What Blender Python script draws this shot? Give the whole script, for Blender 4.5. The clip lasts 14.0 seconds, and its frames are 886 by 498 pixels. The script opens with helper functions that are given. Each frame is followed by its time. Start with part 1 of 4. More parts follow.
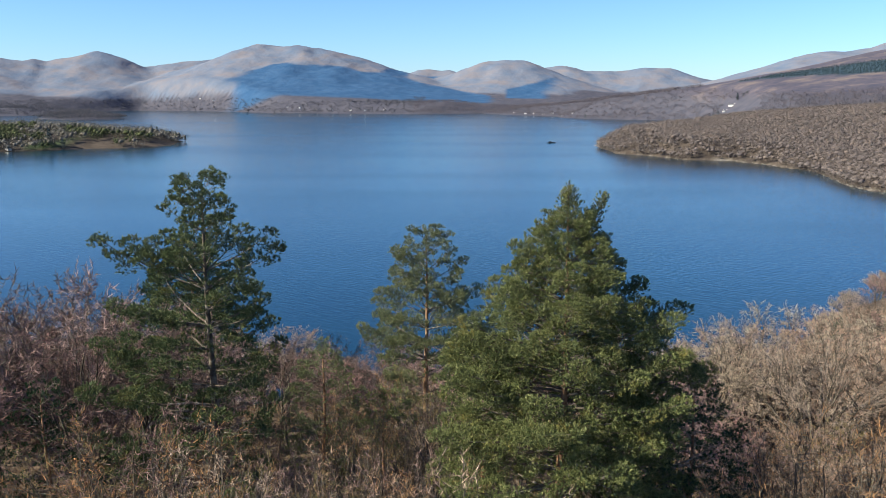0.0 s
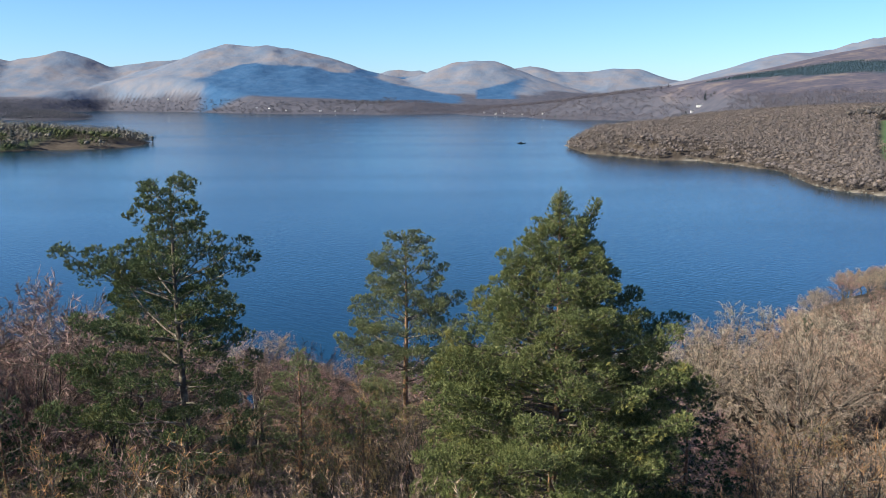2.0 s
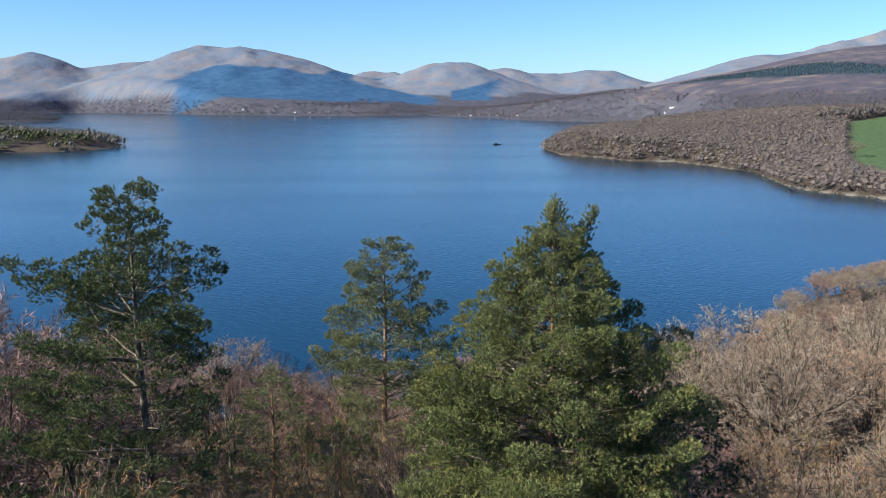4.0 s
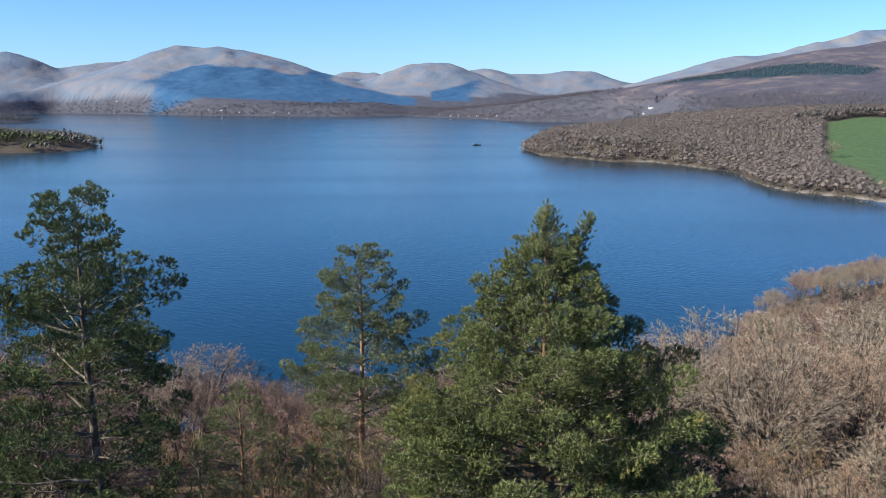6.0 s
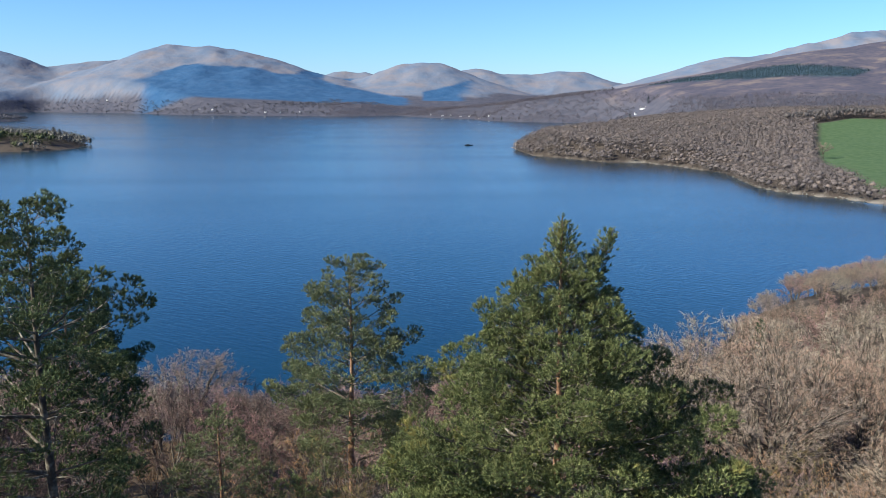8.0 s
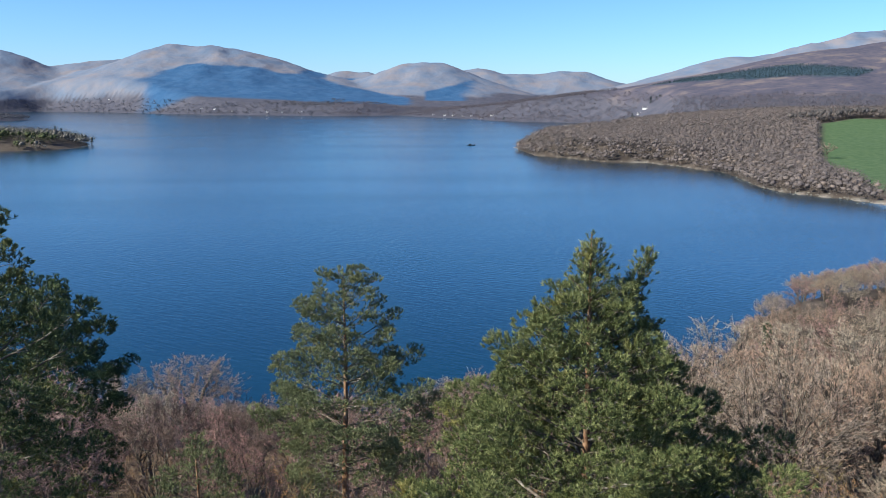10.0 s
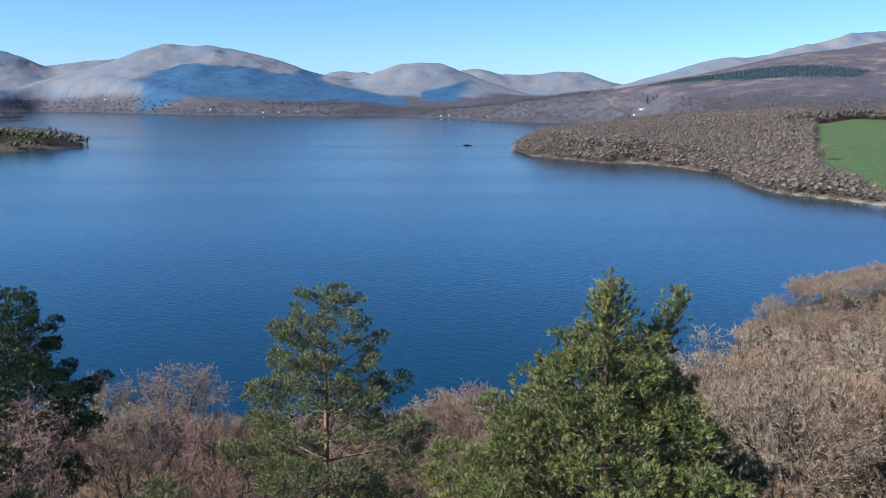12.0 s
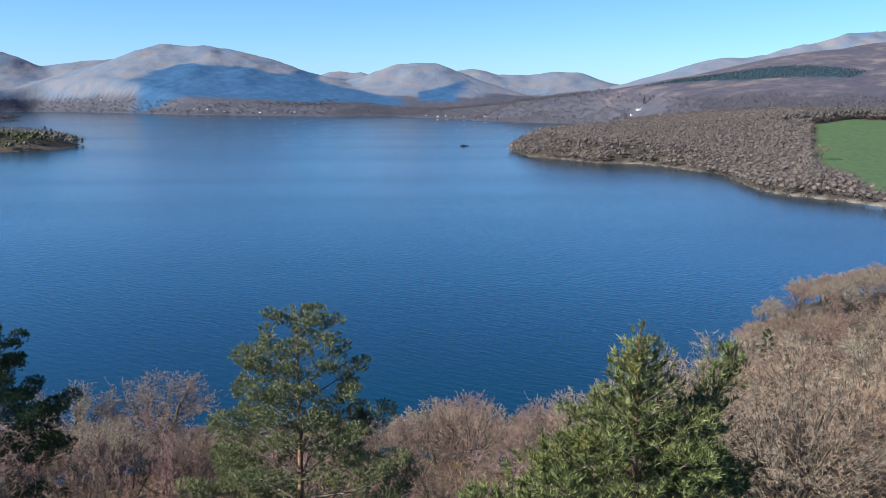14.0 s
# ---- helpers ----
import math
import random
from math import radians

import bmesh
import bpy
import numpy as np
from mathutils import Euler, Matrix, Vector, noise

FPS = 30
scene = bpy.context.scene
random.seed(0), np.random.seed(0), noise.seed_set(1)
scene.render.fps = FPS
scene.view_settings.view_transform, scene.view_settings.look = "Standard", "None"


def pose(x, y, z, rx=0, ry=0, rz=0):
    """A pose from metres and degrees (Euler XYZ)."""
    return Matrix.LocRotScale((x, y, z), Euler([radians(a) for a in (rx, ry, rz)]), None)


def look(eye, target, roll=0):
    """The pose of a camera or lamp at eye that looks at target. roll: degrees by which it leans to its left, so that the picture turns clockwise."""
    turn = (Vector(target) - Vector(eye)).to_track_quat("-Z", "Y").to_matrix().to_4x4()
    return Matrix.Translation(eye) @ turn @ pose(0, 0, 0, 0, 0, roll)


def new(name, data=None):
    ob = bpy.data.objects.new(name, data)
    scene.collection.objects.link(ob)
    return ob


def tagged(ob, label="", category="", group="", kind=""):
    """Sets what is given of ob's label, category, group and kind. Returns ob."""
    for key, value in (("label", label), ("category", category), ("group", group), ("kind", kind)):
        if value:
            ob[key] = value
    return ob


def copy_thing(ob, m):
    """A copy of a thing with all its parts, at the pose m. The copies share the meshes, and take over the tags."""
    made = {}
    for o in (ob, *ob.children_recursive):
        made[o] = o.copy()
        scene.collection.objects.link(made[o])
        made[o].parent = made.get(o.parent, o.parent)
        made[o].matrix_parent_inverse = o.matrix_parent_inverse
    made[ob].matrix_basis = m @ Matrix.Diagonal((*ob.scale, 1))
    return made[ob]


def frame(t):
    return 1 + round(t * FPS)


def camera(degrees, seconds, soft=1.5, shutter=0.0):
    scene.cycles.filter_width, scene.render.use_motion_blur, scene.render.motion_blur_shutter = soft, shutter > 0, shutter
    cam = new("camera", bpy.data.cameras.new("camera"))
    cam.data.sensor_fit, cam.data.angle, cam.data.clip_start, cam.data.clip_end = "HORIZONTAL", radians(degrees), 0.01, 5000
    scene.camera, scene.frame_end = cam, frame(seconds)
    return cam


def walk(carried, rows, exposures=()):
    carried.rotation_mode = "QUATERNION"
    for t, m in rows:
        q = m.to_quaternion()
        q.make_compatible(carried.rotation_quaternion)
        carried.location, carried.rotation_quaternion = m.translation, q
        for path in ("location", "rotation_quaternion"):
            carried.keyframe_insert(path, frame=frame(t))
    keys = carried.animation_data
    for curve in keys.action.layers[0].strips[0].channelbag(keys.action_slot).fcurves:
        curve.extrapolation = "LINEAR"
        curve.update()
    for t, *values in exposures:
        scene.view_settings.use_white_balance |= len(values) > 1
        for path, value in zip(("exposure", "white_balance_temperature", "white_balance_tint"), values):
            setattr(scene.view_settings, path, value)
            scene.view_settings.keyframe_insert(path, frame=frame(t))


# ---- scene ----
cam = camera(55.51, 14.0, soft=0.6)
PATH = [
    (0.0, (-0.00, 0.00, 76.00), (-10.17, 97.80, 57.79), -0.17),
    (0.5, (-0.12, 0.21, 76.00), (-9.37, 98.10, 57.77), -0.15),
    (1.0, (-0.28, 0.52, 76.04), (-8.70, 98.49, 57.84), -0.15),
    (1.5, (-0.44, 0.94, 76.05), (-8.05, 98.98, 57.88), -0.16),
    (2.0, (-0.59, 1.43, 76.04), (-7.35, 99.53, 57.88), -0.14),
    (2.5, (-0.71, 1.95, 76.04), (-6.69, 100.12, 57.94), -0.16),
    (3.0, (-0.83, 2.50, 76.04), (-6.09, 100.72, 57.99), -0.19),
    (5.5, (-1.04, 5.42, 75.80), (-3.10, 103.77, 57.84), -0.09),
    (6.0, (-1.06, 6.08, 75.81), (-2.61, 104.44, 57.87), -0.11),
    (6.5, (-1.10, 6.75, 75.82), (-2.19, 105.13, 57.88), -0.06),
    (7.0, (-1.16, 7.44, 75.82), (-1.83, 105.82, 57.90), -0.05),
    (7.5, (-1.24, 8.16, 75.81), (-1.55, 106.54, 57.87), -0.01),
    (8.0, (-1.30, 8.87, 75.79), (-1.84, 107.25, 57.85), 0.07),
    (10.5, (-1.36, 12.93, 75.63), (-2.14, 111.30, 57.66), 0.12),
    (11.0, (-1.31, 13.67, 75.64), (-1.95, 112.05, 57.71), 0.12),
    (11.5, (-1.23, 14.47, 75.66), (-1.74, 112.85, 57.74), 0.12),
    (12.0, (-1.17, 15.27, 75.69), (-1.53, 113.65, 57.76), 0.19),
    (12.5, (-1.08, 16.08, 75.71), (-1.31, 114.46, 57.77), 0.18),
    (13.0, (-0.98, 16.86, 75.70), (-1.09, 115.24, 57.75), 0.22),
    (13.5, (-0.91, 17.69, 75.66), (-1.04, 116.08, 57.75), 0.21),
    (14.0, (-0.89, 18.58, 75.60), (-0.89, 116.97, 57.70), 0.20),
]
walk(cam, [(t, look(eye, target, roll)) for t, eye, target, roll in PATH], exposures=((0, 1.29, 6250, 5), (5, 1.20, 5900, 5), (14, 1.18, 5750, 5)))

# ---------------------------------------------------------------- light
SUN_ELEVATION, SUN_AZIMUTH = 34.0, -112.0   # degrees; azimuth clockwise from +y
world = bpy.data.worlds.new("sky")
scene.world = world
world.use_nodes = True
wn = world.node_tree
sky = wn.nodes.new("ShaderNodeTexSky")
sky.sky_type, sky.sun_disc = "NISHITA", False
sky.sun_elevation, sky.sun_rotation = radians(SUN_ELEVATION), radians(SUN_AZIMUTH)
sky.altitude, sky.air_density, sky.dust_density, sky.ozone_density = 600, 1.0, 0.25, 3.0
wn.nodes["Background"].inputs["Strength"].default_value = 0.073
tone = wn.nodes.new("ShaderNodeMix")
tone.data_type, tone.blend_type = "RGBA", "MULTIPLY"
tone.inputs[0].default_value, tone.inputs[7].default_value = 1.0, (0.575, 0.745, 1.03, 1)
wn.links.new(sky.outputs["Color"], tone.inputs[6])
wn.links.new(tone.outputs[2], wn.nodes["Background"].inputs["Color"])
sun = new("sun", bpy.data.lights.new("sun", "SUN"))
sun.data.energy, sun.data.angle, sun.data.color = 5.3, radians(0.53), (1.0, 0.885, 0.71)
a, e = radians(SUN_AZIMUTH), radians(SUN_ELEVATION)
sun.matrix_world = look((math.sin(a) * 200, math.cos(a) * 200, math.tan(e) * 200), (0, 0, 0))


# ---------------------------------------------------------------- materials
def node_material(name, roughness=0.8, specular=0.2):
    m = bpy.data.materials.new(name)
    m.use_nodes = True
    b = m.node_tree.nodes["Principled BSDF"]
    b.inputs["Roughness"].default_value = roughness
    b.inputs["Specular IOR Level"].default_value = specular
    return m, m.node_tree, b


def add(nt, kind, **values):
    n = nt.nodes.new(kind)
    for k, v in values.items():
        n.inputs[k].default_value = v
    return n


def noise_tex(nt, scale, detail=4.0, coords="Object", roughness=0.6):
    c = nt.nodes.new("ShaderNodeTexCoord")
    n = add(nt, "ShaderNodeTexNoise", Scale=scale, Detail=detail, Roughness=roughness)
    nt.links.new(c.outputs[coords], n.inputs["Vector"])
    return n.outputs["Fac"]


def ramp(nt, fac, stops):
    r = nt.nodes.new("ShaderNodeValToRGB")
    els = r.color_ramp.elements
    while len(els) < len(stops):
        els.new(0.5)
    for el, (p, c) in zip(els, stops):
        el.position, el.color = p, (*c, 1)
    nt.links.new(fac, r.inputs["Fac"])
    return r.outputs["Color"]


def mix(nt, fac, c1, c2, mode="MIX"):
    n = nt.nodes.new("ShaderNodeMix")
    n.data_type, n.blend_type = "RGBA", mode
    for src, sock in ((fac, n.inputs[0]), (c1, n.inputs[6]), (c2, n.inputs[7])):
        if isinstance(src, (int, float)):
            sock.default_value = src
        elif isinstance(src, tuple):
            sock.default_value = (*src, 1)
        else:
            nt.links.new(src, sock)
    return n.outputs[2]


def bump(nt, bsdf, height, strength, distance):
    n = add(nt, "ShaderNodeBump", Strength=strength, Distance=distance)
    nt.links.new(height, n.inputs["Height"])
    nt.links.new(n.outputs["Normal"], bsdf.inputs["Normal"])


def object_random(nt):
    return nt.nodes.new("ShaderNodeObjectInfo").outputs["Random"]


def island_random(nt):
    return nt.nodes.new("ShaderNodeNewGeometry").outputs["Random Per Island"]


def twig_material(name, dark, light, tint):
    m, nt, b = node_material(name, 0.85, 0.15)
    c = ramp(nt, island_random(nt), [(0.1, dark), (0.9, light)])
    c = mix(nt, object_random(nt), c, mix(nt, 1.0, c, tint, "MULTIPLY"))
    nt.links.new(c, b.inputs["Base Color"])
    return m


def bark_material(name, c1, c2, c3, scale=6.0):
    m, nt, b = node_material(name, 0.9, 0.15)
    c = ramp(nt, noise_tex(nt, scale, 6), [(0.3, c1), (0.5, c2), (0.68, c3)])
    nt.links.new(c, b.inputs["Base Color"])
    bump(nt, b, noise_tex(nt, scale * 5, 4), 0.7, 0.03)
    return m


def needle_material(name, deep, mid, tip, yellow):
    m, nt, b = node_material(name, 0.6, 0.12)
    shade = nt.nodes.new("ShaderNodeMix")
    shade.inputs[0].default_value = 0.45
    nt.links.new(island_random(nt), shade.inputs[2])
    nt.links.new(ramp(nt, noise_tex(nt, 3.5, 3), [(0.3, (0, 0, 0)), (0.7, (1, 1, 1))]), shade.inputs[3])
    c = ramp(nt, shade.outputs[0], [(0.05, deep), (0.5, mid), (0.95, tip)])
    f = ramp(nt, noise_tex(nt, 1.1, 3), [(0.58, (0, 0, 0)), (0.74, (1, 1, 1))])
    c = mix(nt, f, c, mix(nt, 0.5, c, yellow))
    nt.links.new(c, b.inputs["Base Color"])
    t = add(nt, "ShaderNodeBsdfTranslucent")
    nt.links.new(c, t.inputs["Color"])
    s = add(nt, "ShaderNodeMixShader", Fac=0.12)
    nt.links.new(b.outputs[0], s.inputs[1])
    nt.links.new(t.outputs[0], s.inputs[2])
    nt.links.new(s.outputs[0], nt.nodes["Material Output"].inputs["Surface"])
    return m


def wood_material(name, dark, light):
    m, nt, b = node_material(name, 0.9, 0.1)
    c = ramp(nt, island_random(nt), [(0.0, dark), (1.0, light)])
    f = ramp(nt, noise_tex(nt, 0.09, 4), [(0.35, (0.7, 0.7, 0.73)), (0.5, (1, 1, 1)), (0.65, (1.35, 1.25, 1.1))])
    nt.links.new(mix(nt, 1.0, c, f, "MULTIPLY"), b.inputs["Base Color"])
    return m


OAK_TWIG = twig_material("oak_twigs", (0.18, 0.140, 0.112), (0.31, 0.25, 0.197), (1.02, 0.86, 0.78))
BIRCH_TWIG = twig_material("birch_twigs", (0.085, 0.058, 0.051), (0.19, 0.134, 0.116), (1.0, 0.95, 0.88))
PALE_TWIG = twig_material("lichen_twigs", (0.2, 0.172, 0.138), (0.35, 0.305, 0.247), (0.95, 0.88, 0.8))
ROSY_TWIG = twig_material("rosy_twigs", (0.16, 0.108, 0.096), (0.31, 0.212, 0.19), (1.0, 0.86, 0.84))
RUSSET_TWIG = twig_material("russet_twigs", (0.12, 0.07, 0.035), (0.34, 0.2, 0.10), (1.0, 0.9, 0.8))
OLIVE_SHRUB = twig_material("olive_shrub_twigs", (0.075, 0.062, 0.025), (0.23, 0.19, 0.085), (1.0, 0.9, 0.75))
SHRUB_TWIG = twig_material("shrub_twigs", (0.17, 0.125, 0.094), (0.40, 0.31, 0.235), (1.0, 0.84, 0.76))
BRACKEN = twig_material("dry_bracken", (0.09, 0.062, 0.04), (0.23, 0.162, 0.1), (1.0, 0.9, 0.8))
OAK_BARK = bark_material("oak_bark", (0.035, 0.029, 0.023), (0.07, 0.058, 0.045), (0.16, 0.14, 0.11), 2.5)
DARK_BARK = bark_material("dark_bark", (0.03, 0.025, 0.02), (0.08, 0.065, 0.05), (0.22, 0.2, 0.16), 3.0)
PINE_BARK = bark_material("pine_bark", (0.07, 0.042, 0.027), (0.19, 0.108, 0.062), (0.32, 0.22, 0.145), 4.0)
PINE_LIMB = bark_material("lichened_limb", (0.05, 0.04, 0.03), (0.11, 0.09, 0.07), (0.27, 0.255, 0.21), 6.0)
NEEDLE = needle_material("pine_needles", (0.022, 0.038, 0.013), (0.098, 0.116, 0.040), (0.30, 0.30, 0.135), (0.38, 0.30, 0.08))
NEEDLE_DEEP = needle_material("deep_pine_needles", (0.015, 0.03, 0.013), (0.060, 0.082, 0.033), (0.19, 0.205, 0.095), (0.28, 0.225, 0.06))
NEEDLE_BLUE = needle_material("grey_pine_needles", (0.036, 0.05, 0.024), (0.115, 0.132, 0.06), (0.26, 0.26, 0.14), (0.31, 0.26, 0.085))
NEEDLE_DARK = needle_material("dark_needles", (0.012, 0.025, 0.014), (0.03, 0.055, 0.024), (0.06, 0.09, 0.035), (0.12, 0.12, 0.04))
FAR_TWIG = wood_material("distant_twigs", (0.096, 0.083, 0.079), (0.124, 0.104, 0.098))
# far shore twigs: distance haze mixed into the colour
HAZY_SHORE_TWIG = wood_material("hazy_shore_twigs", (0.072, 0.067, 0.082), (0.102, 0.092, 0.105))
BELT_TWIG = wood_material("shelter_belt_twigs", (0.05, 0.048, 0.05), (0.085, 0.075, 0.072))
ISLE_TWIG = wood_material("island_twigs", (0.085, 0.084, 0.078), (0.15, 0.138, 0.118))
OLIVE_TWIG = wood_material("olive_crowns", (0.035, 0.045, 0.022), (0.075, 0.085, 0.04))
# blue-grey of the haze is in this twig colour as well
HAZY_WEST_TWIG = wood_material("hazy_west_twigs", (0.052, 0.056, 0.07), (0.092, 0.09, 0.102))
FAR_FIR = twig_material("distant_conifer", (0.014, 0.026, 0.032), (0.034, 0.052, 0.058), (1.0, 1.0, 1.0))


def ground_material():
    m, nt, b = node_material("land_cover", 0.95, 0.1)
    big, mid, fine = noise_tex(nt, 0.012, 5), noise_tex(nt, 0.15, 6), noise_tex(nt, 1.6, 6)
    litter = ramp(nt, fine, [(0.3, (0.05, 0.034, 0.022)), (0.55, (0.13, 0.09, 0.055)), (0.75, (0.22, 0.165, 0.10))])
    litter = mix(nt, ramp(nt, mid, [(0.5, (0, 0, 0)), (0.7, (1, 1, 1))]), litter, (0.11, 0.085, 0.045))
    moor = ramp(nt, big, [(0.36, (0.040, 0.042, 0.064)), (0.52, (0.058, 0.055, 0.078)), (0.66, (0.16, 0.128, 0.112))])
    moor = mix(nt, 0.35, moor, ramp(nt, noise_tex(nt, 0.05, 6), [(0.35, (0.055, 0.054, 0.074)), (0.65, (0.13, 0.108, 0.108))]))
    # distance haze goes into the colour: fells are tinted blue-grey
    hazy_fell = ramp(nt, noise_tex(nt, 0.009, 7, roughness=0.56), [(0.34, (0.096, 0.124, 0.176)), (0.5, (0.124, 0.138, 0.176)), (0.66, (0.154, 0.146, 0.162))])
    # dark hill faces: woodland and slope shade in one tone, blued by haze
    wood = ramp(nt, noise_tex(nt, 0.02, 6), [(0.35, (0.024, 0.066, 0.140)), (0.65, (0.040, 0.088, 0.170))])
    grass = ramp(nt, mid, [(0.35, (0.046, 0.080, 0.032)), (0.65, (0.072, 0.106, 0.048))])
    plantation = ramp(nt, noise_tex(nt, 0.05, 6), [(0.35, (0.018, 0.034, 0.05)), (0.65, (0.036, 0.058, 0.075))])
    masks = []
    for layer in ("cover", "relief"):
        at = nt.nodes.new("ShaderNodeAttribute")
        at.attribute_name = layer
        s = nt.nodes.new("ShaderNodeSeparateColor")
        nt.links.new(at.outputs["Color"], s.inputs[0])
        masks.append(s.outputs)
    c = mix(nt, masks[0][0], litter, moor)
    c = mix(nt, masks[0][1], c, hazy_fell)
    # litter floor darkened for the trees' shade; far off it takes haze blue
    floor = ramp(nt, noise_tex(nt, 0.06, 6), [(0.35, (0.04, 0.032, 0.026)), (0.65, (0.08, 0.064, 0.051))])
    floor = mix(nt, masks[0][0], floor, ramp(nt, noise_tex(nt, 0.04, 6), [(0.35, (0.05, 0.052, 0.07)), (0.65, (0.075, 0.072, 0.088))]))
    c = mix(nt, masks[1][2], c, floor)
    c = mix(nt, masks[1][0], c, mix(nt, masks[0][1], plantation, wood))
    c = mix(nt, masks[0][2], c, grass)
    stones = ramp(nt, fine, [(0.35, (0.09, 0.078, 0.065)), (0.65, (0.30, 0.265, 0.225))])
    c = mix(nt, masks[1][1], c, stones)
    nt.links.new(c, b.inputs["Base Color"])
    n1 = add(nt, "ShaderNodeBump", Strength=0.6, Distance=0.15)
    nt.links.new(fine, n1.inputs["Height"])
    n2 = add(nt, "ShaderNodeBump", Distance=12.0)
    nt.links.new(noise_tex(nt, 0.008, 7, roughness=0.55), n2.inputs["Height"])
    nt.links.new(masks[0][1], n2.inputs["Strength"])
    nt.links.new(n1.outputs["Normal"], n2.inputs["Normal"])
    nt.links.new(n2.outputs["Normal"], b.inputs["Normal"])
    return m


def water_material():
    m, nt, b = node_material("loch_water", 0.10, 0.5)
    b.inputs["IOR"].default_value = 1.45
    b.inputs["Specular Tint"].default_value = (0.42, 1.0, 0.98, 1)
    c = ramp(nt, noise_tex(nt, 0.004, 4), [(0.35, (0.0005, 0.014, 0.028)), (0.65, (0.0005, 0.019, 0.035))])
    nt.links.new(c, b.inputs["Base Color"])
    co = nt.nodes.new("ShaderNodeTexCoord")
    heights = []
    for scale, stretch, turn in ((0.55, 3.2, -34), (1.5, 2.0, -20), (0.006, 5.0, 4)):
        mp = nt.nodes.new("ShaderNodeMapping")
        mp.vector_type = "TEXTURE"
        mp.inputs["Rotation"].default_value = (0, 0, radians(turn))
        mp.inputs["Scale"].default_value = (stretch, 1, 1)
        nt.links.new(co.outputs["Object"], mp.inputs["Vector"])
        n = add(nt, "ShaderNodeTexNoise", Scale=scale, Detail=2.5, Roughness=0.5)
        nt.links.new(mp.outputs[0], n.inputs["Vector"])
        heights.append(n.outputs["Fac"])
    s = nt.nodes.new("ShaderNodeMath")
    s.operation = "MULTIPLY_ADD"
    nt.links.new(heights[1], s.inputs[0])
    s.inputs[1].default_value = 0.3
    nt.links.new(heights[0], s.inputs[2])
    bump(nt, b, s.outputs[0], 0.24, 0.5)
    r = ramp(nt, heights[2], [(0.42, (0.13, 0.13, 0.13)), (0.62, (0.17, 0.17, 0.17))])
    nt.links.new(r, b.inputs["Roughness"])
    return m


GROUND, WATER = ground_material(), water_material()


# ---------------------------------------------------------------- mesh helpers
def mesh_from(name, verts, faces, material, smooth=False):
    """verts: n x 3; faces: a list of m x 3 or m x 4 index arrays."""
    me = bpy.data.meshes.new(name)
    verts = np.asarray(verts, np.float32)
    faces = [np.asarray(f, np.int32) for f in faces if len(f)]
    me.vertices.add(len(verts))
    me.vertices.foreach_set("co", verts.ravel())
    me.loops.add(sum(f.size for f in faces))
    me.loops.foreach_set("vertex_index", np.concatenate([f.ravel() for f in faces]))
    sizes = np.concatenate([np.full(len(f), f.shape[1], np.int32) for f in faces])
    me.polygons.add(len(sizes))
    me.polygons.foreach_set("loop_start", np.concatenate([[0], np.cumsum(sizes)[:-1]]).astype(np.int32))
    me.polygons.foreach_set("use_smooth", np.full(len(sizes), smooth))
    me.materials.append(material)
    me.update(calc_edges=True)
    return me


def part(name, me, parent=None, label=""):
    ob = new(name, me)
    if parent:
        ob.parent = parent
    return tagged(ob, label)


def unit(v):
    return v / np.maximum(np.linalg.norm(v, axis=-1, keepdims=True), 1e-9)


def frames_of(d):
    ref = np.where(np.abs(d[:, 2:3]) < 0.9, np.array([[0, 0, 1.0]]), np.array([[1.0, 0, 0]]))
    u = unit(np.cross(d, ref))
    return u, np.cross(d, u)


